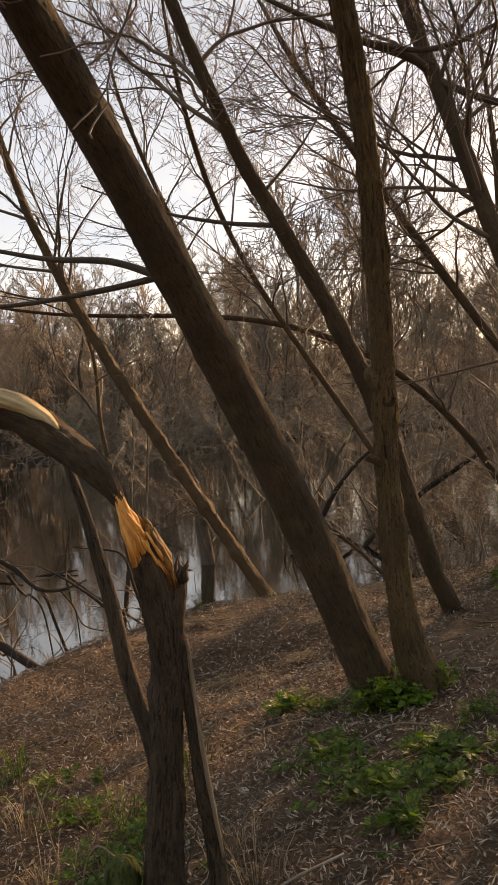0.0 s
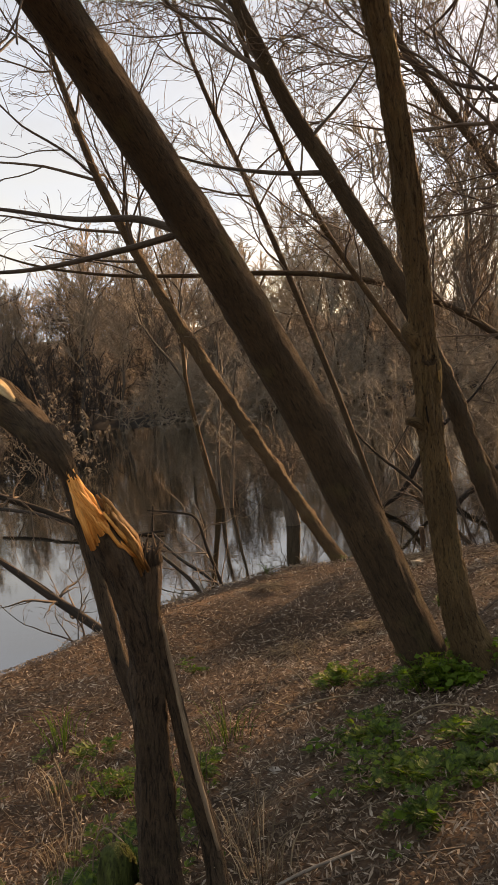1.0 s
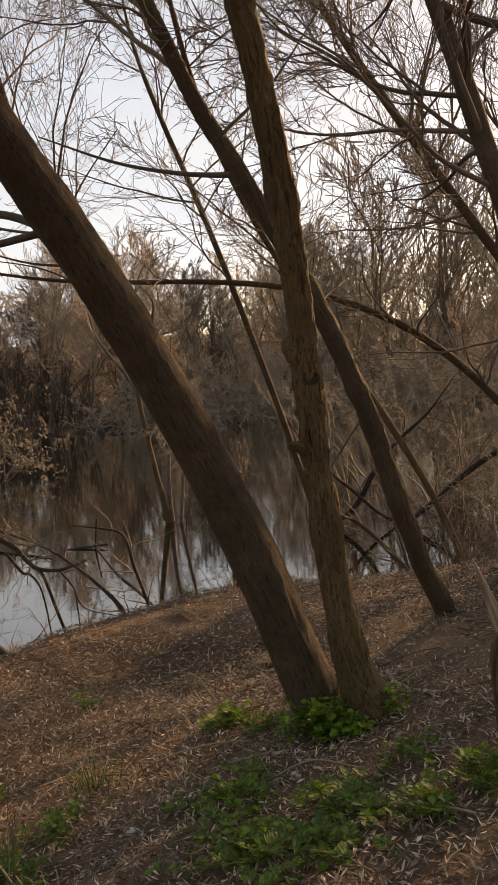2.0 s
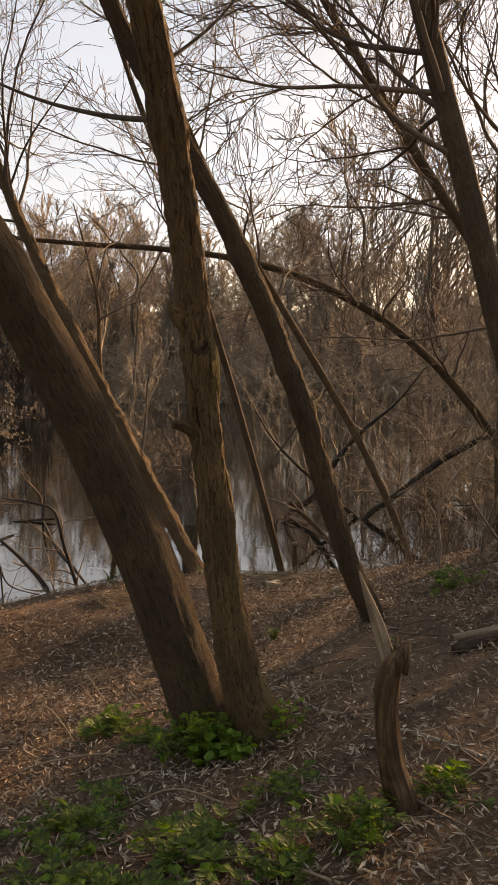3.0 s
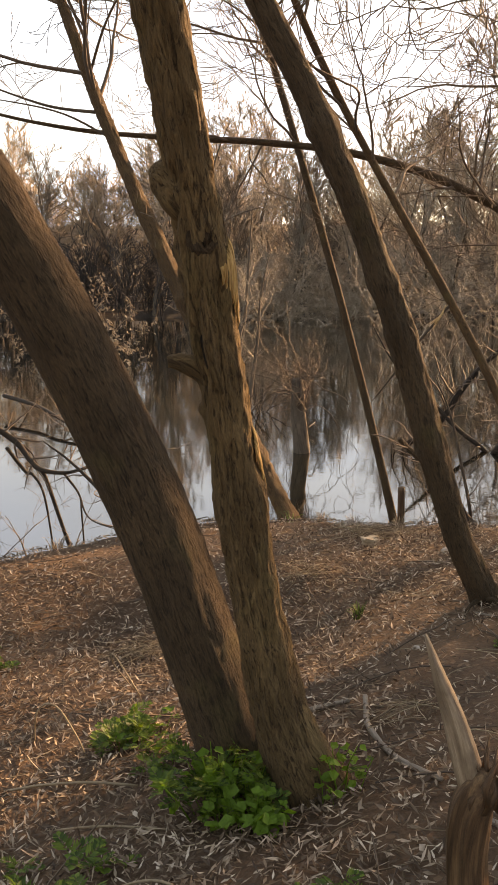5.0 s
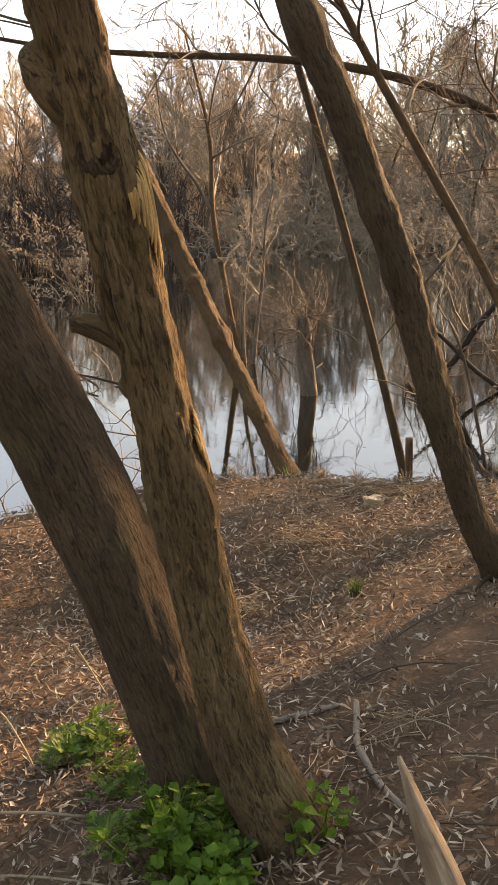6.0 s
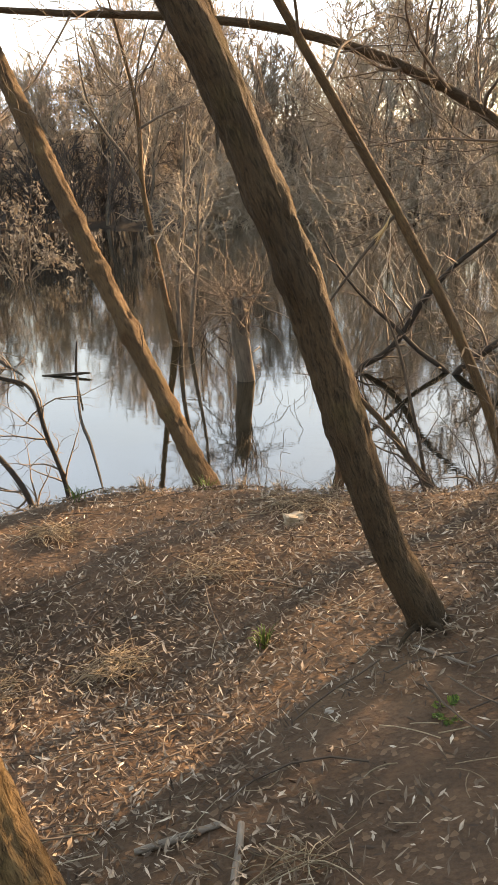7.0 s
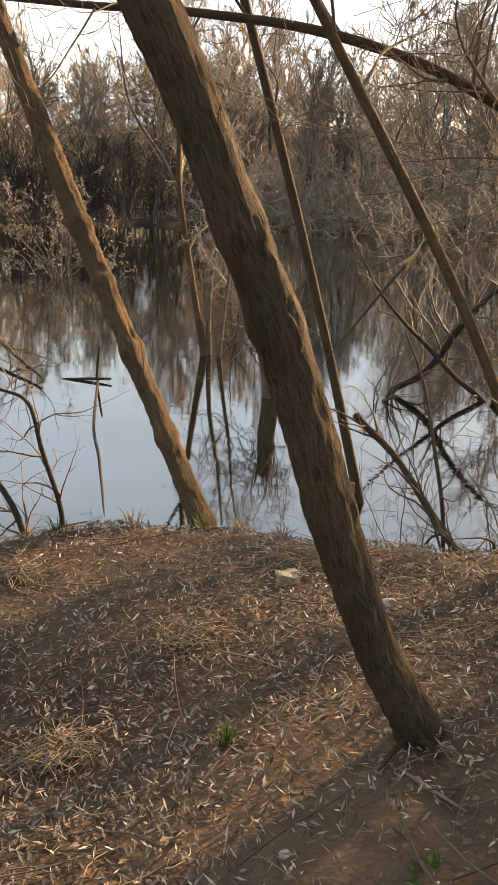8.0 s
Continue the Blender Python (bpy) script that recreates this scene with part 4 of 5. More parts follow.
def distant_wood(label, spots, mat, seed, tall, minimum):
    """Far bare crowns, too many and too small to tell apart."""
    rng = np.random.default_rng(seed)
    s = Shape()
    for x, y in spots:
        b, a = abs(rng.normal(0, 0.12)), rng.uniform(0, 6.283)
        grow(s, (x, y, float(height(x, y)) - 0.2), (math.cos(a) * math.sin(b), math.sin(a) * math.sin(b), math.cos(b)), tall * rng.uniform(0.75, 1.25), tall * 0.013, 3, rng, (8, 7, 3), (3, 3, 3), 0.3, 0.15, (0.4, 1.0), 0.48, 0.18, minimum, None, 0.4)
    return single("distant_wood", s, mat, label, "wood", kind="stuff")


wood_far = [(x, float(far_shore(x)) + 24 + rng.uniform(0, 20)) for x in rng.uniform(-62, 38, 80)]
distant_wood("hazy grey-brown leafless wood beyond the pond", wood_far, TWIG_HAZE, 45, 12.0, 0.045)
# the shadowed recess at the left, its shade painted into the twigs
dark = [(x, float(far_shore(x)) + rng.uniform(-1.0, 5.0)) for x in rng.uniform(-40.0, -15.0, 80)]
thicket("brushwood", "dense stems coloured dark for deep shade at the back of the pond", dark, TWIG_SHADED, 46, 4.6, 3, 2, (5, 4, 3), 0.024, 0.25, 0.1, 0.6, 0.3)
shallows = [(x, 16.8 - 0.3 * x + rng.uniform(-1.5, 1.5)) for x in rng.uniform(1.6, 5.0, 8)]
thicket("brushwood", "low tangled grey-brown shrubs standing in the shallows", shallows, TWIG_FAR, 54, 1.5, 4, 2, (5, 5, 4), 0.0045, 0.6, -0.2, 0.6, 0.55, 1800)
# sun screen: this tree and its copies stand mostly out of view
dense = bare_tree(106, 8.0, BARK_F, TWIG_OCHRE, 14, 0.1, (5, 5, 4), (0.3, 0.9), 0.2, 0.0045, 0.15, 3, 350)
dense.matrix_basis = at_land(5.2, 10.6, 1.4, 0.7)
tagged(dense, "bare tree with a dense twiggy crown, added on the bank to screen the sun", "tree", "trees on the wooded bank")

# the wooded bank to the right of the footpath; its trees are added to dapple the sun
right = [(x, y) for x, y in zip(rng.uniform(3.5, 9.5, 50), rng.uniform(7.2, 15.5, 50)) if y < crest(x) + 0.6 and y > 8.4 - 0.35 * (x - 2.9)]
thicket("brushwood", "ochre leafless thicket on the bank beside the footpath", right, TWIG_OCHRE, 47, 2.6, 4, 2, (5, 4, 3), 0.0036, 0.6, 0.1, 0.6, 0.6, 2500)
rim = [(x, y) for x, y in zip(rng.uniform(2.5, 4.0, 12), rng.uniform(7.6, 8.7, 12))]
thicket("brushwood", "bristling leafless brushwood at the waterside by the footpath", rim, TWIG_FAR, 49, 1.3, 3, 2, (5, 4, 3), 0.003, 0.5, 0.1, 0.6, 0.45, 500)
for x, y, turn, size in ((4.6, 8.6, 0.4, 0.6), (3.9, 7.3, 4.4, 0.46), (4.1, 9.1, 2.6, 0.5), (4.7, 11.3, 3.5, 0.6), (4.9, 12.6, 5.1, 0.68), (3.7, 12.4, 0.9, 0.85), (4.6, 13.2, 2.2, 0.9)):
    c = copy_thing(dense, at_land(x, y, turn, size))
    tagged(c, "bare tree with a dense twiggy crown, added on the bank to screen the sun", "tree", "trees on the wooded bank")
# unseen taller trees, added further along the sun's path
tall = bare_tree(107, 11.0, BARK_F, TWIG_FAR, 14, 0.05, (5, 5, 3), (0.4, 1.0), 0.2, 0.007, 0.3)
tagged(tall, "tall bare tree with an open crown, added out of view to filter the sun", "tree", "trees on the wooded bank")
tall.matrix_basis = at_land(5.7, 11.4, 0.1, 0.5)
for x, y, turn, size in ((6.7, 13.0, 1.3, 0.62), (8.2, 15.0, 2.2, 0.7), (9.8, 17.5, 3.1, 0.85), (12.0, 20.5, 4.4, 0.9)):
    copy_thing(tall, at_land(x, y, turn, size))
for x, y, turn, size in ((7.2, 10.4, 2.0, 0.55), (8.4, 12.4, 3.1, 0.6)):
    copy_thing(tall, at_land(x, y, turn, size))

mid_far = [(3.4, 19.5), (4.6, 17.5), (1.2, 21.0), (0.0, 22.5), (4.0, 22.0), (5.4, 19.0), (2.4, 23.5), (6.4, 21.0)]
thicket("brushwood", "tall ochre shrubs with last withered leaves standing in the pond", mid_far, TWIG_OCHRE, 53, 4.2, 4, 2, (6, 5, 4), 0.005, 0.4, -0.1, 0.7, 0.5, 3200)
mid = [(4.0, 12.2), (4.3, 13.4), (4.9, 14.6), (2.9, 15.4)]
thicket("brushwood", "tall leafless shrubs standing in the shallows by the wooded bank", mid, TWIG_NEAR, 52, 3.3, 5, 2, (5, 5, 4), 0.003, 0.55, -0.1, 0.7, 0.7)


def flooded_tree():
    """A tree of several stems that stands in the far shallows."""
    rng = np.random.default_rng(77)
    t = thing("tree", (-2.38, 16.2, -1.5), "bare tree of several pale stems standing in the far shallows", "tree", "trees across the pond")
    stems = ([(-2.36, 16.2, -1.7, 0.075), (-2.55, 16.2, -0.72, 0.055), (-2.74, 16.25, 0.32, 0.046), (-2.85, 16.2, 1.24, 0.04), (-2.86, 16.25, 2.04, 0.034), (-2.9, 16.2, 2.59, 0.028), (-3.1, 16.3, 3.35, 0.02), (-3.26, 16.2, 4.1, 0.008)],
             [(-2.83, 16.2, 1.16, 0.028), (-3.06, 16.1, 1.65, 0.025), (-3.38, 16.0, 2.14, 0.02), (-3.57, 16.0, 2.6, 0.015), (-3.65, 16.0, 3.5, 0.006)],
             [(-2.38, 16.2, -1.7, 0.05), (-2.42, 16.3, -0.37, 0.036), (-2.31, 16.4, 0.65, 0.028), (-2.24, 16.4, 1.46, 0.02), (-2.2, 16.5, 2.3, 0.01)],
             [(-2.3, 16.2, -1.7, 0.045), (-2.13, 16.1, -0.55, 0.032), (-2.03, 16.1, 0.14, 0.025), (-1.94, 16.0, 0.97, 0.016), (-1.8, 16.0, 1.6, 0.008)],
             [(-2.86, 16.2, 2.04, 0.02), (-2.45, 16.3, 2.26, 0.015), (-2.02, 16.4, 2.4, 0.009)],
             [(-2.88, 16.2, 2.51, 0.018), (-2.73, 16.2, 3.18, 0.013), (-2.48, 16.2, 3.75, 0.006)])
    c, lv, tips = Shape(), Shape(), []
    for k, nodes in enumerate(stems):
        s, p, r = trunk_shape(nodes, 0.08, 10, 0.1, 60.0 + k)
        part("trunk" if k == 0 else "stem", s, BARK_D if k == 0 else BARK_F, t)
        for i in rng.integers(len(p) // 3, len(p) - 1, 9):
            d = p[i + 1] - p[i]
            side = np.cross(d, rng.normal(0, 1, 3))
            grow(c, p[i], d / np.linalg.norm(d) + 1.1 * side / np.linalg.norm(side), rng.uniform(0.5, 1.2), max(r[i] * 0.5, 0.007), 2, rng, (5, 5, 4), (4, 3, 3), 0.35, 0.1, (0.4, 1.0), 0.5, 0.2, 0.0045, tips, 0.6)
    tagged(part("crown", c, TWIG_OCHRE, t), kind="stuff")
    for _ in range(900):
        q = tips[int(rng.integers(0, len(tips)))]
        leaf_card(lv, q[-1] + rng.normal(0, 0.02, 3), rng.normal(0, 0.5, 3) + (0, 0, -1.0), rng.normal(0, 1, 3), rng.uniform(0.03, 0.07), rng.uniform(0.012, 0.028), 0.1, rng)
    tagged(part("foliage", lv, HANG_LEAF, t, "withered last leaves", False), kind="stuff")
    return t


flooded_tree()


# ---- what lies and grows on the near ground ----
def scatter(rng, n, x0, x1, y0, y1, keep):
    x, y = rng.uniform(x0, x1, n), rng.uniform(y0, y1, n)
    ok = rng.random(n) < keep(x, y)
    return x[ok], y[ok]


def bare(x, y):
    """How trodden the earth is: the footpath and the crown of the bank."""
    path = np.exp(-(((x - 1.55) / 0.42) ** 2)) * np.clip((y - 3.4) / 1.0, 0, 1) * np.clip((6.4 - y) / 0.9, 0.25, 1)
    spot = np.exp(-(((x - 1.25) / 0.5) ** 2) - ((y - 5.5) / 0.8) ** 2)
    edge = np.exp(-(((x + 0.7) / 0.9) ** 2) - ((y - 7.2) / 0.55) ** 2)
    patch = 0.5 + 0.5 * np.sin(x * 4.1 + 1.3 * np.sin(y * 2.7)) * np.cos(y * 3.3 + np.sin(x * 3.0))
    return np.clip(0.52 * path + 0.52 * spot + 0.7 * edge + 0.25 * patch, 0, 1)


def litter(name, label, n, area, lengths, widths, mat, seed, keep, lift=0.008):
    rng = np.random.default_rng(seed)
    x, y = scatter(rng, n, *area, keep)
    n = len(x)
    z = height(x, y)
    a = rng.uniform(0, 6.283, n)
    tilt = rng.normal(0, 0.42, n)
    roll = rng.normal(0, 0.55, n)
    ln, wd, cu = rng.uniform(*lengths, n), rng.uniform(*widths, n), rng.normal(0.12, 0.18, n)
    way = np.stack([np.cos(a) * np.cos(tilt), np.sin(a) * np.cos(tilt), np.sin(tilt)], 1)
    side = np.stack([-np.sin(a) * np.cos(roll), np.cos(a) * np.cos(roll), np.sin(roll)], 1)
    up = np.cross(way, side)
    c = np.stack([x, y, z + lift + np.abs(np.sin(tilt)) * ln * 0.4 + rng.uniform(0, 0.018, n)], 1)
    L, W, C = ln[:, None], wd[:, None], cu[:, None]
    v = np.stack([c - way * L * 0.5, c - way * L * 0.08 + side * W * 0.5 + up * C * W, c, c - way * L * 0.08 - side * W * 0.5 + up * C * W, c + way * L * 0.5 + up * C * L * 0.5], 1)
    f = np.array([(0, 2, 1), (0, 3, 2), (1, 2, 4), (2, 3, 4)])[None] + 5 * np.arange(n)[:, None, None]
    me = bpy.data.meshes.new(name)
    me.from_pydata(v.reshape(-1, 3).tolist(), [], f.reshape(-1, 3).tolist())
    me.materials.append(mat)
    return tagged(new(name, me), label, "leaf litter", kind="stuff")


def in_bank(x, y):
    return (y < crest(x) + 0.15) * 1.0


litter("leaf_litter", "dry brown and pale willow leaves strewn over the bank", 135000, (-2.6, 3.0, 1.4, 8.3), (0.017, 0.052), (0.004, 0.0105), DRY_LEAF, 61, lambda x, y: in_bank(x, y) * (1 - 0.93 * bare(x, y)) * np.clip((3.0 - np.abs(x - 0.2)) / 0.6, 0, 1) * np.clip((y - 1.4) / 0.6, 0, 1))
litter("leaf_litter", "broad withered leaves lying in drifts", 6000, (-2.4, 2.8, 1.8, 8.3), (0.02, 0.042), (0.011, 0.02), DRY_LEAF, 62, lambda x, y: in_bank(x, y) * (1 - 0.97 * bare(x, y)))
litter("leaf_litter", "sparse dry leaves on the ground behind", 20000, (-4.5, 5.0, -3.5, 8.0), (0.02, 0.045), (0.005, 0.012), DRY_LEAF, 63, in_bank)


def strands(name, label, n, area, lengths, mat, seed, keep, radius=0.0016, rise=0.1):
    rng = np.random.default_rng(seed)
    x, y = scatter(rng, n, *area, keep)
    s = Shape()
    for px, py in zip(x, y):
        a, ln = rng.uniform(0, 6.283), rng.uniform(*lengths)
        t = np.linspace(-0.5, 0.5, 5)
        b = rng.normal(0, 0.18)
        qx, qy = px + np.cos(a + b * t * 3) * t * ln, py + np.sin(a + b * t * 3) * t * ln
        qz = height(qx, qy) + 0.012 + rng.uniform(0, 0.012) + rise * ln * (t + 0.5) * rng.random()
        tube(s, np.stack([qx, qy, qz], 1), np.full(5, radius * rng.uniform(0.6, 1.5)), 3, seed=float(rng.random() * 9), caps=False)
    return single(name, s, mat, label, "litter", kind="stuff")


strands("dry_stalks", "thin dry stalks and twigs lying on the earth", 1500, (-2.4, 2.6, 1.8, 8.1), (0.05, 0.22), STRAW, 71, lambda x, y: in_bank(x, y) * (1 - 0.7 * bare(x, y)))
strands("fallen_twigs", "thin dark fallen twigs on the bank", 420, (-2.4, 2.6, 1.8, 8.1), (0.15, 0.6), TWIG_NEAR, 72, lambda x, y: in_bank(x, y) * (1 - 0.4 * bare(x, y)), 0.0028, 0.06)


def stick(name, nodes, mat, label, sides=8, rough=0.12, step=0.03, seed=1.0, category="stick"):
    q = [(x, y, float(height(x, y)) + up, r) for x, y, up, r in nodes]
    s = Shape()
    p, r = spline(q, step)
    tube(s, p, r, sides, rough, seed)
    return single(name, s, mat, label, category)


stick("fallen_stick", [(0.922, 5.06, 0.03, 0.009), (0.935, 4.97, 0.014, 0.0105), (0.955, 4.83, 0.012, 0.0105), (1.02, 4.65, 0.012, 0.010), (1.087, 4.51, 0.012, 0.009), (1.2, 4.36, 0.012, 0.007)], PALE_STICK, "smooth pale crooked stick lying on trodden earth")
stick("fallen_stick", [(0.66, 5.0, 0.006, 0.008), (0.75, 5.04, 0.006, 0.010), (0.86, 5.1, 0.004, 0.008)], PALE_STICK, "short grey stick half sunk in the earth", seed=4.0)
stick("fallen_stick", [(1.27, 4.18, 0.012, 0.007), (1.4, 4.02, 0.015, 0.009), (1.62, 3.75, 0.012, 0.007)], PALE_STICK, "thin bare stick lying across the footpath", seed=6.0)
stick("log", [(1.68, 5.08, 0.026, 0.028), (1.8, 5.13, 0.028, 0.032), (2.0, 5.2, 0.028, 0.033), (2.2, 5.28, 0.028, 0.033)], BARK_O, "short bark-covered log beside the path", 12, 0.08, 0.03, 8.0, "log")
stick("log", [(1.72, 5.32, 0.03, 0.02), (1.95, 5.25, 0.04, 0.022), (2.2, 5.15, 0.07, 0.02)], GREY_WOOD, "weathered grey branch lying over the log", 10, 0.1, 0.03, 9.0, "log")
stick("fallen_stick", [(1.33, 6.0, 0.012, 0.004), (1.42, 5.9, 0.01, 0.006), (1.52, 5.8, 0.01, 0.003)], PALE_STICK, "thin pale twig on bare earth by the alder", seed=11.0)


def stone(name, x, y, size, label, seed, flat=0.6, mat=None, up=0.3):
    bm = bmesh.new()
    bmesh.ops.create_icosphere(bm, subdivisions=3, radius=1.0)
    for v in bm.verts:
        v.co *= 1 + 0.22 * noise.noise(v.co * 1.1 + Vector((seed, 0, 0))) + 0.08 * noise.noise(v.co * 3.3)
        v.co = Vector((v.co.x * size, v.co.y * size * 0.75, v.co.z * size * flat))
    me = bpy.data.meshes.new(name)
    bm.to_mesh(me)
    bm.free()
    me.polygons.foreach_set("use_smooth", [True] * len(me.polygons))
    me.materials.append(mat or STONE)
    ob = new(name, me)
    ob.location = (x, y, float(height(x, y)) + size * flat * up)
    ob.rotation_euler = (0, 0, seed)
    return tagged(ob, label, "stone")


stone("stone", 1.19, 7.2, 0.035, "pale rounded stone on the earth of the bank", 3.0)
stone("stone", 1.08, 5.62, 0.018, "small pale pebble among the leaves", 4.0)
stone("stone", 0.49, 3.91, 0.03, "small brown stone among the leaves", 5.0)
stone("stone", -0.16, 3.75, 0.028, "small pale stone half covered with leaves", 6.0)


def chopped_block():
    bm = bmesh.new()
    bmesh.ops.create_cube(bm, size=1.0)
    bmesh.ops.subdivide_edges(bm, edges=bm.edges, cuts=4, use_grid_fill=True)
    for v in bm.verts:
        v.co = Vector((v.co.x * 0.09, v.co.y * 0.06, v.co.z * 0.055)) * (1 + 0.3 * noise.noise(v.co * 2.3 + Vector((3, 0, 0)))) + Vector((0, 0, 0.012 * noise.noise(v.co * 5.0)))
    me = bpy.data.meshes.new("wood_block")
    bm.to_mesh(me)
    bm.free()
    at = me.attributes.new("flow", "FLOAT_VECTOR", "POINT")
    at.data.foreach_set("vector", np.array([(v.co.y, v.co.z, v.co.x) for v in me.vertices], np.float32).ravel())
    me.materials.append(SAWN)
    ob = new("wood_block", me)
    ob.location = (0.715, 7.36, float(height(0.715, 7.36)) + 0.024)
    ob.rotation_euler = (0.1, 0.05, 0.35)
    return tagged(ob, "pale sawn block of wood on the edge of the bank", "wood block")


chopped_block()
single("stump", trunk_shape([(-0.535, 2.64, -0.46, 0.075), (-0.525, 2.63, -0.22, 0.064), (-0.515, 2.62, -0.09, 0.054), (-0.51, 2.62, -0.045, 0.03), (-0.51, 2.62, -0.035, 0.008)], 0.012, 26, 0.3, 51.0, 0.0, (), 3, 0.1, 0.009)[0], BARK_MOSS, "low mossy green stump at the foot of the broken tree", "tree stump", base=(-0.53, 2.64, -0.33))
single("wood_chip", trunk_shape([(-0.435, 2.53, -0.36, 0.022), (-0.430, 2.525, -0.22, 0.03), (-0.425, 2.52, -0.14, 0.029), (-0.415, 2.515, -0.10, 0.008)], 0.01, 14, 0.3, 52.0, 0.0, (), 2, 0.2, 0.003)[0], PALE_TORN, "pale splintered piece of wood leaning on the stump", "wood piece", base=(-0.435, 2.58, -0.33))


def post(x, y, top, r, label, seed):
    s = Shape()
    z = float(height(x, y))
    p, rr = spline([(x, y, min(z, WATER_Z) - 0.3, r), (x + 0.01, y, (z + top) / 2, r), (x + 0.005, y, top, r * 0.93)], 0.03)
    tube(s, p, rr, 12, 0.08, seed)
    return single("post", s, RED_WOOD, label, "post")


post(0.835, 8.5, -0.31, 0.028, "short rotten wooden post at the water's edge", 2.0)


def straw_heap(x, y, size, n, seed, label):
    rng = np.random.default_rng(seed)
    s = Shape()
    for _ in range(n):
        a, ln = rng.uniform(0, 6.283), rng.uniform(0.08, 0.26)
        cx, cy = x + rng.normal(0, size * 0.45), y + rng.normal(0, size * 0.3)
        t = np.linspace(-0.5, 0.5, 5)
        hz = 0.03 * math.exp(-(((cx - x) / size) ** 2)) + rng.uniform(0, 0.015)
        px, py = cx + np.cos(a + t * rng.normal(0, 1.2)) * t * ln, cy + np.sin(a + t * rng.normal(0, 1.2)) * t * ln
        tube(s, np.stack([px, py, height(px, py) + 0.01 + hz * (1 - t * t * 2)], 1), np.full(5, 0.0016), 3, seed=float(rng.random() * 9), caps=False)
    return single("straw_heap", s, STRAW, label, "dry grass", "heaps of dry grass", "stuff")


straw_heap(-0.55, 7.22, 0.14, 130, 1, "flattened heap of straw-coloured dry grass")
straw_heap(0.42, 6.75, 0.2, 60, 2, "low wisps of dry grass on the bank")
straw_heap(0.2, 6.1, 0.16, 120, 3, "low wisps of dry grass on the bank")
straw_heap(0.72, 7.6, 0.25, 120, 4, "low wisps of dry grass on the bank")
straw_heap(-0.3, 6.0, 0.2, 90, 5, "low wisps of dry grass on the bank")
straw_heap(1.1, 4.9, 0.10, 26, 6, "low wisps of dry grass on the bank")


# ---- green plants ----
def lobed_leaf(shape, at, way, up, size, rng):
    """A broad leaf with a toothed rim, dished along its rib."""
    way = way / np.linalg.norm(way)
    side = np.cross(way, up)
    side /= np.linalg.norm(side) + 1e-9
    nrm = np.cross(side, way)
    v, f = [at + way * size * 0.5 - nrm * size * 0.05], []
    n = 11
    for k in range(n):
        a = 2 * math.pi * k / n
        rr = size * (0.5 + (0.10 if k % 2 else -0.05)) * (0.75 + 0.25 * math.cos(a))
        v.append(at + way * (size * 0.45 + math.cos(a) * rr) + side * math.sin(a) * rr * 0.9 + nrm * (abs(math.sin(a)) * 0.16 - max(0, math.cos(a)) * 0.12) * size)
    for k in range(n):
        f.append((0, 1 + k, 1 + (k + 1) % n))
    shape.add(np.array(v), f, np.zeros((n + 1, 3)))


LEAF_MESHES, STEM_MESHES = [], []
for k in range(6):
    s = Shape()
    r_ = np.random.default_rng(200 + k)
    lobed_leaf(s, np.zeros(3), np.array((1.0, 0, 0.0)), np.array((0, 0, 1.0)) + r_.normal(0, 0.1, 3), 1.0, r_)
    me = s.mesh("leaf", smooth=False)
    me.materials.append(GREEN)
    LEAF_MESHES.append(me)
FROND_MESHES = []
for k in range(5):
    s = Shape()
    r_ = np.random.default_rng(300 + k)
    tube(s, [(0, 0, 0), (0.5, 0.03, 0.05), (1.0, 0, -0.05)], [0.015, 0.011, 0.006], 3, caps=False)
    for q in np.linspace(0.25, 0.95, 7):
        for side_ in (-1, 1):
            w = np.array((0.7, side_ * (1.15 - 0.5 * q), r_.normal(0.1, 0.15)))
            leaf_card(s, np.array((q, 0.02, 0.05 * math.sin(q * 3))), w, np.array((r_.normal(0, 0.2), r_.normal(0, 0.2), 1.0)), (1.1 - q) * 0.5 + 0.12, 0.16, 0.1, r_)
    me = s.mesh("leaf", smooth=False)
    me.materials.append(DEEP_GREEN)
    FROND_MESHES.append(me)
for k in range(3):
    s = Shape()
    tube(s, [(0, 0, -0.05), (0.06 * k, 0.03, 0.55), (0, 0, 1.0)], [0.016, 0.013, 0.009], 4, caps=False)
    me = s.mesh("stem")
    me.materials.append(GREEN)
    STEM_MESHES.append(me)


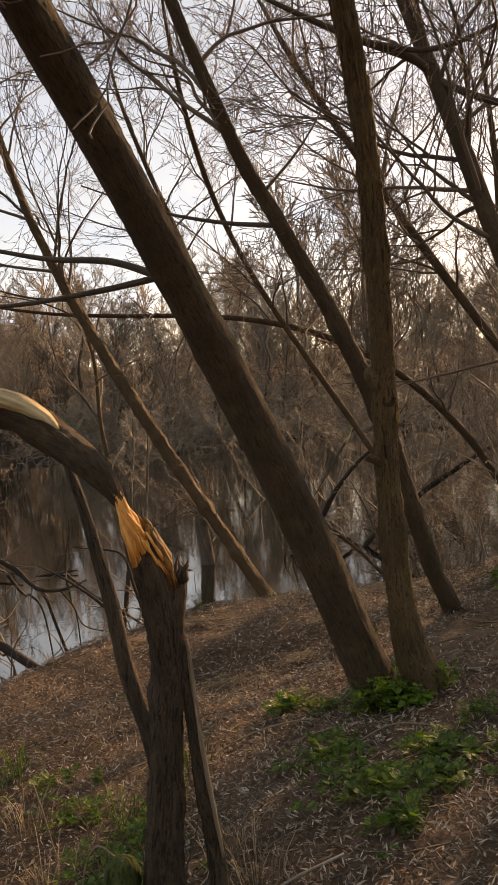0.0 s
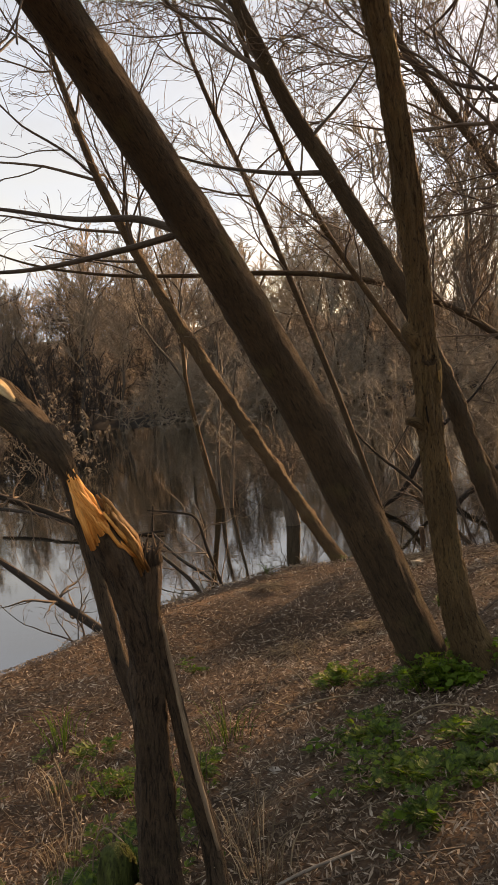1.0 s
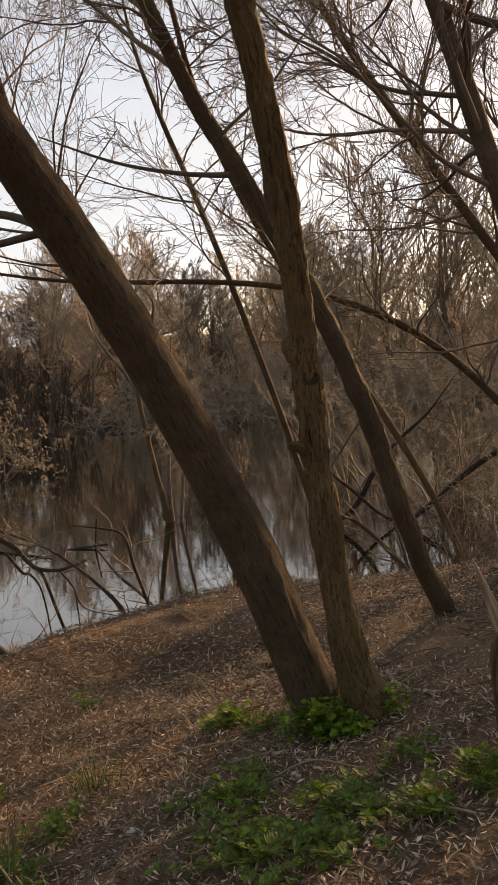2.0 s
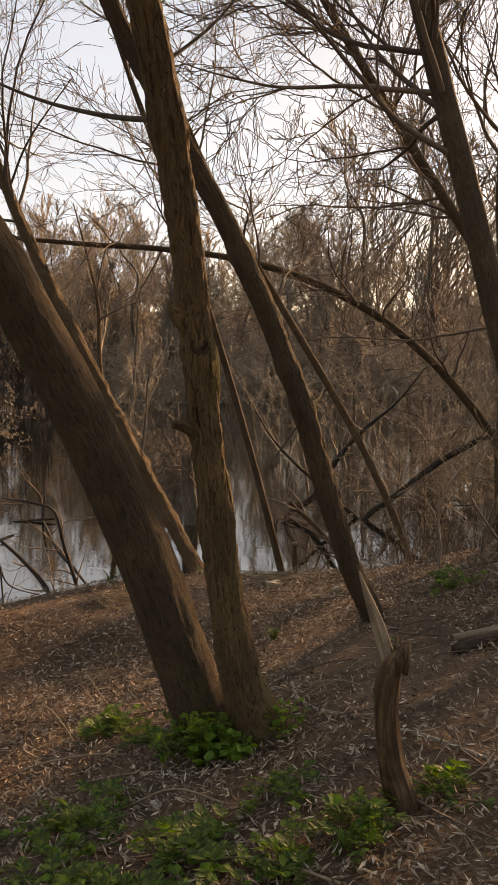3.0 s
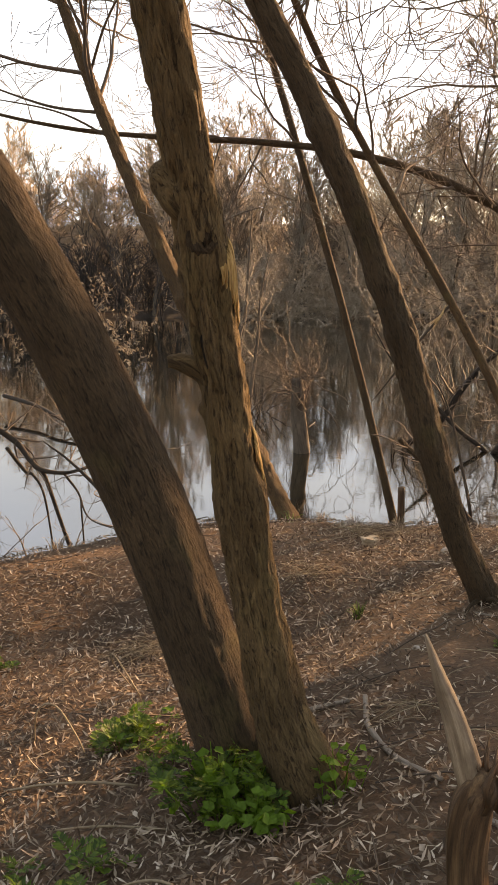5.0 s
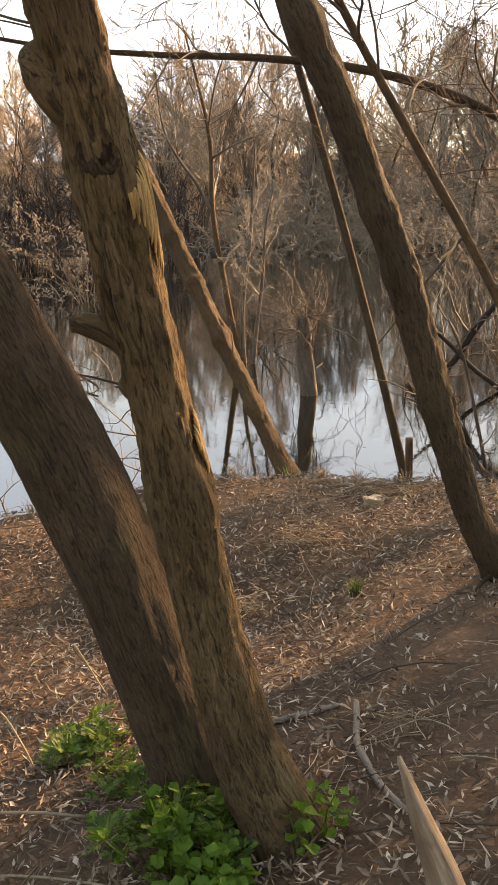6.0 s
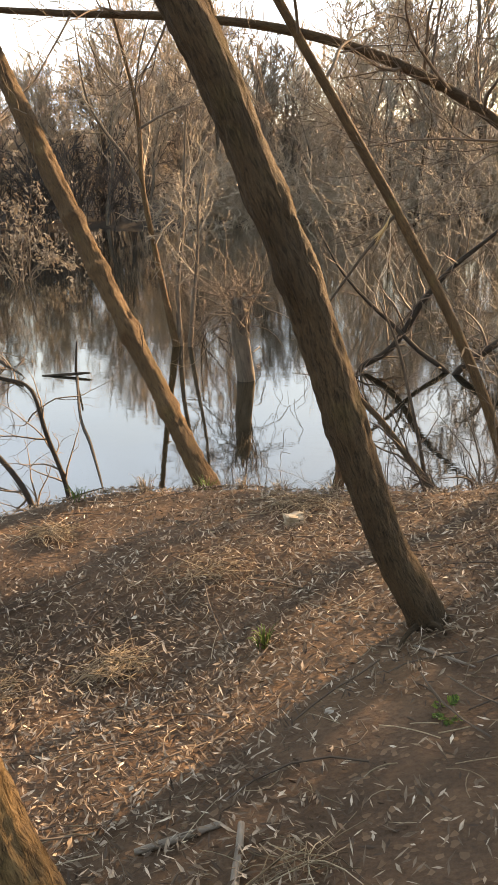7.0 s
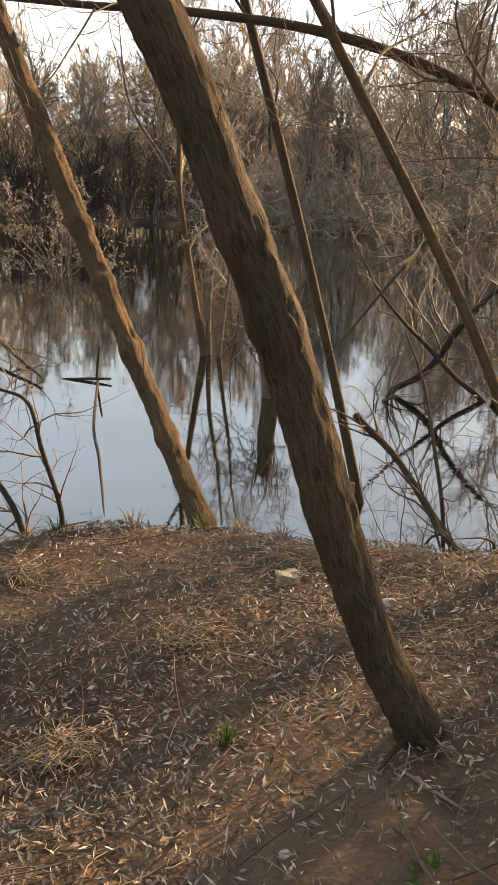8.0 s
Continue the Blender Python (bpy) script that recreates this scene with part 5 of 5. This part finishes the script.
def green_plant(x, y, size, tall, n, seed, label, leaf=0.045, broad=0.15):
    rng = np.random.default_rng(seed)
    n = int(n * (0.62 if label == LOW else 1.0))
    z = float(height(x, y))
    t = thing("green_plant", (x, y, z), label, "plant", "green plants on the bank")
    base = Vector((x, y, z))
    for _ in range(n):
        a, d = rng.uniform(0, 6.283), abs(rng.normal(0, 0.5))
        bx, by = x + math.cos(a) * d * size * 0.5, y + math.sin(a) * d * size * 0.5
        h = tall * rng.uniform(0.45, 1.1) * (1.1 - 0.35 * d)
        lean = np.array((math.cos(a), math.sin(a), 0)) * rng.uniform(0.1, 0.6) * h
        p0 = np.array((bx, by, float(height(bx, by)) - 0.01))
        p1 = p0 + (0, 0, h) + lean
        way = Vector(p1 - p0)
        st = new("stem", STEM_MESHES[int(rng.integers(0, 3))])
        st.parent = t
        q = way.to_track_quat("Z", "Y")
        st.matrix_basis = Matrix.LocRotScale(Vector(p0) - base, q, (way.length, way.length, way.length))
        for k in range(int(rng.integers(3, 6))):
            s = rng.uniform(0.45, 1.0)
            b, size_l = rng.uniform(0, 6.283), leaf * rng.uniform(0.6, 1.3)
            kind_ = rng.random() < broad
            size_l *= 1.0 if kind_ else 1.5
            lf = new("leaf", LEAF_MESHES[int(rng.integers(0, 6))] if kind_ else FROND_MESHES[int(rng.integers(0, 5))])
            lf.parent = t
            e = Euler((rng.normal(0, 0.25), -rng.normal(0.1, 0.3), b))
            lf.matrix_basis = Matrix.LocRotScale(Vector(p0 + (p1 - p0) * s) - base, e, (size_l, size_l, size_l))
    return t


BIG = "lush green nettle-like plant at the foot of the trunks"
LOW = "low patch of fresh green herbs among dead leaves"
green_plant(0.58, 4.36, 0.30, 0.20, 46, 1, BIG, 0.05, 0.35)
green_plant(0.70, 4.24, 0.16, 0.13, 26, 2, "bright green lobed herb catching the sun", 0.045, 0.95)
green_plant(0.92, 4.36, 0.10, 0.16, 12, 3, "bright green lobed herb catching the sun", 0.036, 0.95)
green_plant(0.08, 4.92, 0.34, 0.10, 34, 4, LOW, 0.045)
green_plant(0.22, 4.75, 0.3, 0.08, 24, 5, LOW, 0.04)
green_plant(0.24, 3.86, 0.5, 0.08, 50, 6, LOW, 0.045)
green_plant(0.36, 3.25, 0.42, 0.09, 46, 7, LOW, 0.045)
green_plant(0.67, 3.44, 0.45, 0.09, 46, 8, LOW, 0.045)
green_plant(0.40, 2.88, 0.3, 0.08, 26, 9, LOW, 0.04)
green_plant(-0.95, 3.9, 0.5, 0.10, 34, 10, LOW, 0.04)
green_plant(-0.55, 3.1, 0.5, 0.12, 30, 11, LOW, 0.04)
green_plant(1.14, 3.42, 0.26, 0.12, 30, 12, LOW, 0.045)
green_plant(1.42, 3.66, 0.18, 0.10, 20, 13, LOW, 0.04)
green_plant(0.95, 3.3, 0.3, 0.08, 26, 14, LOW, 0.04)
green_plant(1.9, 6.6, 0.5, 0.12, 30, 15, LOW, 0.045)
green_plant(1.44, 5.58, 0.2, 0.025, 5, 16, LOW, 0.025)
green_plant(-0.9, 5.6, 0.3, 0.1, 12, 17, LOW, 0.04)
green_plant(0.3, 3.55, 0.4, 0.07, 30, 18, LOW, 0.04)
green_plant(-0.62, 3.45, 0.5, 0.12, 40, 19, LOW, 0.045)
green_plant(-0.5, 3.9, 0.45, 0.10, 30, 20, LOW, 0.04)
green_plant(-0.75, 2.95, 0.45, 0.13, 36, 21, LOW, 0.05)
green_plant(-0.42, 2.5, 0.25, 0.10, 22, 22, LOW, 0.045)
green_plant(-1.2, 4.3, 0.5, 0.09, 26, 23, LOW, 0.04)
green_plant(0.62, 3.15, 0.4, 0.08, 34, 24, LOW, 0.045)
green_plant(0.9, 3.75, 0.35, 0.07, 24, 25, LOW, 0.04)


def grass_tuft(x, y, size, tall, n, seed, mat, label):
    rng = np.random.default_rng(seed)
    s = Shape()
    for _ in range(n):
        a, d = rng.uniform(0, 6.283), rng.random() * size
        p0 = np.array((x + math.cos(a) * d * 0.4, y + math.sin(a) * d * 0.4, 0))
        p0[2] = float(height(p0[0], p0[1])) - 0.005
        h = tall * rng.uniform(0.5, 1.1)
        out = np.array((math.cos(a), math.sin(a), 0)) * h * rng.uniform(0.2, 0.8)
        p = np.array([p0, p0 + out * 0.25 + (0, 0, h * 0.6), p0 + out * 0.65 + (0, 0, h * 0.95), p0 + out + (0, 0, h * 0.95)])
        tube(s, p, [0.0022, 0.002, 0.0014, 0.0006], 3, caps=False)
    return single("grass_tuft", s, mat, label, "grass", "tufts of grass")


grass_tuft(0.78, 6.14, 0.06, 0.09, 30, 1, DEEP_GREEN, "small green tuft of grass on bare earth")
for k, (x, y) in enumerate(((0.1, 8.0), (0.32, 8.02), (-0.25, 7.9), (0.55, 8.0), (-0.6, 7.7), (-1.3, 7.1), (0.85, 7.98), (-1.7, 6.5))):
    grass_tuft(x, y, 0.12, 0.10, 30, 20 + k, STRAW if k % 4 else DEEP_GREEN, "wispy tuft of grass on the rim of the bank")


def bare_bush(name, base, label, seed, shoots, length, way, mat=None, level=2, fan=0.5, radius=0.012, kids=(5, 4, 3), lift=0.1):
    rng = np.random.default_rng(seed)
    t = thing(name, base, label, "bush")
    s = Shape()
    for _ in range(shoots):
        w = np.array(way) + rng.normal(0, fan, 3)
        grow(s, np.array(base) + rng.normal(0, (0.08, 0.08, 0.0)) - (0, 0, 0.06), w, length * rng.uniform(0.5, 1.15), radius * rng.uniform(0.6, 1.2), level, rng, kids, (6, 4, 3), 0.35, lift, (0.4, 1.0), 0.45, 0.2, 0.0014)
    tagged(part("crown", s, mat or TWIG_NEAR, t), kind="stuff")
    return t


# weeds, brambles and pale stalks on the slope below the broken tree
for k, (x, y) in enumerate(((-0.95, 3.3), (-0.7, 3.7), (-1.2, 3.9), (-0.55, 2.9), (-0.2, 3.1), (-1.4, 4.5), (-0.9, 2.9), (-0.45, 4.3), (-0.1, 2.75), (-1.5, 3.5))):
    grass_tuft(x, y, 0.3, 0.2, 34, 40 + k, (STRAW, GREEN, STRAW, DEEP_GREEN)[k % 4], "unkempt tuft of grass and weeds on the slope")


def stalk(nodes, label, r=0.0035, mat=None):
    s = Shape()
    q, rr = spline([(x, y, float(height(x, y)) + up, r) for x, y, up in nodes], 0.03)
    tube(s, q, rr, 5, seed=float(len(nodes)))
    return single("dry_stalk", s, mat or STRAW, label, "stalk", "pale dry stalks")


STALK = "pale dry stalk bent in an arch over the leaves"
stalk([(-0.35, 4.95, 0.0), (-0.3, 4.9, 0.16), (-0.2, 4.85, 0.2), (-0.1, 4.8, 0.1), (-0.05, 4.78, 0.01)], STALK)
stalk([(-0.25, 4.55, 0.02), (-0.08, 4.5, 0.06), (0.1, 4.5, 0.05), (0.25, 4.52, 0.02)], STALK, 0.005)
stalk([(-0.15, 5.5, 0.0), (-0.2, 5.4, 0.15), (-0.15, 5.3, 0.22), (-0.02, 5.25, 0.05)], STALK)
stalk([(-0.75, 3.0, 0.0), (-0.72, 2.98, 0.18), (-0.66, 2.95, 0.26), (-0.58, 2.9, 0.2)], STALK)
stalk([(-0.55, 3.2, 0.0), (-0.5, 3.15, 0.2), (-0.42, 3.1, 0.27), (-0.3, 3.05, 0.12)], STALK)
stalk([(-0.95, 3.5, 0.0), (-0.98, 3.45, 0.25), (-1.0, 3.4, 0.42)], STALK)
stalk([(-0.2, 2.55, 0.01), (0.0, 2.65, 0.04), (0.2, 2.8, 0.02)], STALK, 0.006, PALE_STICK)
stalk([(-0.6, 2.55, 0.02), (-0.4, 2.45, 0.10), (-0.15, 2.5, 0.05), (0.05, 2.45, 0.02)], STALK, 0.007, PALE_STICK)
stalk([(0.35, 3.95, 0.01), (0.55, 3.9, 0.05), (0.75, 3.75, 0.02)], STALK, 0.004)
stalk([(0.7, 3.4, 0.01), (0.9, 3.3, 0.04), (1.1, 3.15, 0.02)], STALK, 0.005)
stalk([(0.05, 4.3, 0.01), (0.25, 4.25, 0.03), (0.45, 4.22, 0.02)], STALK, 0.004)
for k, (x, y) in enumerate(((-0.7, 3.35), (-1.1, 3.6), (-0.35, 3.0))):
    bare_bush("bramble", (x, y, float(height(x, y))), "tangle of thin brown bramble stems on the slope", 30 + k, 9, 0.5, (0.1, 0.0, 0.6), TWIG_NEAR, 1, 0.6, 0.004, (4, 3), 0.0)

# ---- branches at and in the water ----
def dead_limb(name, nodes, label, mat, twigs, seed, length=0.5, sides=8):
    rng = np.random.default_rng(seed)
    t = thing(name, nodes[0][:3], label, "branch")
    s, p, r = trunk_shape(nodes, 0.04, sides, 0.1, float(seed))
    part("stem", s, mat, t)
    if twigs:
        c = Shape()
        for i in rng.integers(1, len(p) - 1, twigs):
            grow(c, p[i], (p[i + 1] - p[i]) / np.linalg.norm(p[i + 1] - p[i]) + rng.normal(0, 0.8, 3), length * rng.uniform(0.5, 1.2), r[i] * 0.5, 1, rng, (5, 4), (4, 3), 0.35, 0.1, (0.4, 1.0), 0.45, 0.2, 0.0014)
        tagged(part("crown", c, TWIG_NEAR, t), kind="stuff")
    return t


dead_limb("fallen_branch", [(1.56, 8.25, -0.72, 0.026), (1.45, 8.5, -0.64, 0.025), (1.323, 8.75, -0.57, 0.024), (1.06, 9.0, -0.30, 0.022), (0.85, 9.0, -0.1, 0.021), (0.79, 8.97, -0.03, 0.022)], "dead branch with a broken pale end leaning over the water", BARK_C, 12, 1)
dead_limb("dead_pole", [(1.39, 8.95, -1.3, 0.016), (1.374, 9.0, -0.704, 0.015), (1.282, 9.1, -0.259, 0.013), (1.177, 9.2, 0.145, 0.010), (1.043, 9.3, 0.441, 0.005)], "thin upright dead pole in the shallows", BARK_T, 8, 2, 0.4)
# limbs over the pond: their backlit darkness is painted into the bark colour
dead_limb("sunken_branch", [(0.45, 14.6, -1.32, 0.03), (0.59, 14.6, -1.15, 0.036), (0.9, 14.6, -0.95, 0.042), (1.12, 14.65, -0.68, 0.045), (1.36, 14.7, -0.28, 0.042), (1.75, 14.8, 0.15, 0.034), (2.3, 14.9, 0.6, 0.02), (2.8, 15.0, 1.2, 0.008)], "dark bent branch dipping into the pond", BARK_SHADED, 22, 3, 0.9)
dead_limb("sunken_branch", [(1.8, 14.5, -1.35, 0.036), (1.62, 14.5, -1.15, 0.036), (1.3, 14.55, -0.92, 0.034), (0.93, 14.6, -0.56, 0.03), (0.65, 14.6, -0.3, 0.024), (0.3, 14.6, 0.1, 0.014), (0.0, 14.7, 0.6, 0.006)], "dark branch arching up out of the pond", BARK_SHADED, 14, 4, 0.7)
dead_limb("sunken_branch", [(1.7, 14.4, -1.35, 0.04), (1.85, 14.4, -1.12, 0.046), (2.32, 14.45, -0.78, 0.05), (2.85, 14.4, -0.34, 0.05), (3.3, 14.3, -0.05, 0.045), (3.9, 14.2, 0.3, 0.035), (4.5, 14.1, 0.5, 0.02)], "thick dark limb sloping down into the pond", BARK_SHADED, 16, 12, 0.9)
# next two pieces are a far tree's mirror image, built as wood on the water
dead_limb("sunken_branch", [(-1.2, 9.6, -1.21, 0.010), (-1.877, 11.0, -1.19, 0.015), (-2.388, 12.0, -1.19, 0.016), (-3.2, 13.9, -1.19, 0.018), (-3.25, 14.0, -1.1, 0.018), (-3.2, 14.0, -0.72, 0.012)], "crooked dark branch laid on the pond for a far tree's reflection", BARK_SHADED, 0, 5)
dead_limb("sunken_branch", [(-3.75, 14.0, -1.2, 0.012), (-3.3, 14.0, -1.17, 0.022), (-3.05, 14.0, -1.15, 0.012)], "short dark crosspiece of the reflection laid on the pond", BARK_SHADED, 0, 6)
bare_bush("bare_bush", (-2.15, 7.0, -0.85), "leafless bush reaching over the water at the bank", 3, 8, 1.3, (-0.5, 0.2, 0.35), fan=0.5)
bare_bush("bare_bush", (1.75, 8.3, -0.8), "leafless twiggy bush in the shallows below the bank", 4, 22, 1.0, (0.1, 0.1, 0.9), fan=0.45)
bare_bush("bare_bush", (1.2, 8.4, -0.85), "leafless twiggy bush in the shallows below the bank", 5, 10, 0.8, (0.2, 0.1, 0.9), fan=0.5, radius=0.006)
dead_limb("sunken_branch", [(-7.0, 16.5, -0.9, 0.04), (-6.0, 15.8, -0.95, 0.036), (-5.2, 15.0, -1.0, 0.03), (-4.4, 14.2, -1.08, 0.024), (-3.9, 13.7, -1.12, 0.014)], "dark fallen limb with upright twigs lying in the pond", BARK_SHADED, 16, 9, 1.2)
bare_bush("bare_bush", (-1.6, 7.55, -0.9), "leafless bush reaching over the water at the bank", 7, 5, 0.9, (-0.3, 0.5, 0.3), fan=0.4)
dead_limb("fallen_branch", [(-1.75, 6.75, -0.72, 0.04), (-2.1, 6.95, -0.55, 0.038), (-2.45, 7.1, -0.36, 0.034), (-2.9, 7.3, -0.1, 0.028), (-3.5, 7.5, 0.3, 0.018)], "dark dead limb leaning out from the bank", BARK_SHADED, 10, 8, 0.8)

OVER = "dark crooked dead limb reaching over the water from the bank"
limb_nodes = ([(-3.6, 8.9, 0.3, 0.034), (-2.984, 9.0, 0.011, 0.03), (-2.654, 9.05, -0.199, 0.027), (-2.492, 9.0, -0.351, 0.025), (-2.355, 8.95, -0.43, 0.024), (-2.134, 9.0, -0.456, 0.016), (-1.883, 9.05, -0.382, 0.013)],
              [(-2.383, 9.0, -0.426, 0.02), (-2.304, 8.95, -0.544, 0.019), (-2.249, 9.0, -0.809, 0.018), (-2.122, 9.05, -1.3, 0.017)],
              [(-2.716, 9.0, -0.25, 0.018), (-2.59, 9.1, -0.494, 0.016), (-2.499, 9.05, -0.5, 0.013), (-2.367, 9.0, -0.681, 0.010), (-2.293, 9.0, -1.25, 0.008)],
              [(-2.173, 9.0, -0.45, 0.012), (-2.048, 9.05, -0.664, 0.010), (-2.009, 9.0, -0.822, 0.009), (-1.992, 9.0, -1.25, 0.008)],
              [(-2.048, 9.05, -0.664, 0.008), (-1.928, 9.0, -0.87, 0.007), (-1.574, 8.95, -0.956, 0.004)])
over = dead_limb("dead_limb", limb_nodes[0], OVER, BARK_SHADED, 14, 31, 0.5)
for k, nodes in enumerate(limb_nodes[1:]):
    s, p, r = trunk_shape(nodes, 0.03, 8, 0.12, 90.0 + k)
    part("branch", s, BARK_SHADED, over)
dead_limb("dead_limb", [(-1.2, 8.9, -1.25, 0.022), (-1.26, 9.0, -0.9, 0.02), (-1.378, 9.0, -0.482, 0.017), (-1.464, 9.0, -0.144, 0.014), (-1.673, 9.0, -0.061, 0.011), (-2.0, 9.05, -0.02, 0.006)], OVER, BARK_SHADED, 14, 33, 0.7)
dead_limb("dead_limb", [(-1.32, 8.7, -1.25, 0.026), (-1.47, 8.75, -0.85, 0.022), (-1.72, 8.85, -0.6, 0.019), (-2.1, 9.0, -0.35, 0.012), (-2.4, 9.1, -0.2, 0.006)], OVER, BARK_SHADED, 12, 34, 0.6)


# ---- old willow pollard with shoots, and the leafy bush at the back ----
def pollard(x, y, seed, label, tall, r):
    rng = np.random.default_rng(seed)
    t = thing("willow_pollard", (x, y, WATER_Z - 0.3), label, "tree", "trees across the pond")
    s, p, rr = trunk_shape([(x, y, WATER_Z - 0.8, r * 1.15), (x - 0.03, y, WATER_Z, r), (x - 0.08, y, WATER_Z + tall * 0.5, r * 0.9), (x - 0.1, y, WATER_Z + tall, r * 0.8), (x - 0.1, y, WATER_Z + tall + 0.12, r * 0.4)], 0.06, 16, 0.12, float(seed))
    part("trunk", s, BARK_F, t)
    c = Shape()
    for _ in range(60):
        a, b = rng.uniform(0, 6.283), abs(rng.normal(0, 0.75))
        q = p[int(len(p) * rng.uniform(0.7, 1.0) - 0.01)] + rng.normal(0, r * 0.5, 3)
        grow(c, q, (math.cos(a) * math.sin(b), math.sin(a) * math.sin(b), math.cos(b)), rng.uniform(0.4, 1.7), 0.010, 1, rng, (6, 4), (4, 3), 0.8, -0.5, (0.3, 0.8), 0.4, 0.2, 0.0028)
    tagged(part("crown", c, TWIG_NEAR, t), kind="stuff")
    return t


pollard(-0.84, 13.9, 1, "old willow stump with a tangle of shoots in the water", 0.95, 0.12)
bare_bush("bare_bush", (0.5, 14.2, -1.2), "leafless tangle of dead shoots standing in the pond", 12, 8, 1.3, (0.2, 0, 0.9), TWIG_NEAR, 2, 0.6, 0.014)
bare_bush("bare_bush", (2.2, 13.6, -1.2), "leafless tangle of dead shoots standing in the pond", 13, 8, 1.4, (0.0, 0, 0.9), TWIG_NEAR, 2, 0.6, 0.014)
bare_bush("bare_bush", (-2.3, 17.5, -1.2), "leafless tangle of dead shoots standing in the pond", 14, 12, 1.6, (0.1, 0, 0.9), TWIG_NEAR, 2, 0.6, 0.014)


def leafy_bush(x, y, z0, seed, label, tall, leaves):
    rng = np.random.default_rng(seed)
    t = thing("leafy_bush", (x, y, z0), label, "bush")
    s, tips = Shape(), []
    for _ in range(12):
        a, b = rng.uniform(0, 6.283), abs(rng.normal(0, 0.5))
        grow(s, (x + rng.normal(0, 0.2), y + rng.normal(0, 0.2), z0 - 0.1), (math.cos(a) * math.sin(b), math.sin(a) * math.sin(b), math.cos(b)), tall * rng.uniform(0.6, 1.1), 0.02, 2, rng, (5, 5, 4), (4, 3, 3), 0.4, -0.2, (0.4, 1.0), 0.45, 0.25, 0.004, tips)
    tagged(part("crown", s, TWIG_FAR, t), kind="stuff")
    lv = Shape()
    for _ in range(leaves):
        p = tips[int(rng.integers(0, len(tips)))]
        q = p[int(rng.integers(1, len(p)))]
        leaf_card(lv, q, rng.normal(0, 1, 3) + (0, 0, -0.7), rng.normal(0, 1, 3), rng.uniform(0.08, 0.17), rng.uniform(0.035, 0.07), rng.normal(0, 0.2), rng)
    tagged(part("foliage", lv, HANG_LEAF, t, "hanging withered pale brown leaves", False), kind="stuff")
    return t


leafy_bush(-9.6, 25.6, -1.3, 1, "bush with hanging withered brown leaves over the pond", 3.4, 1500)
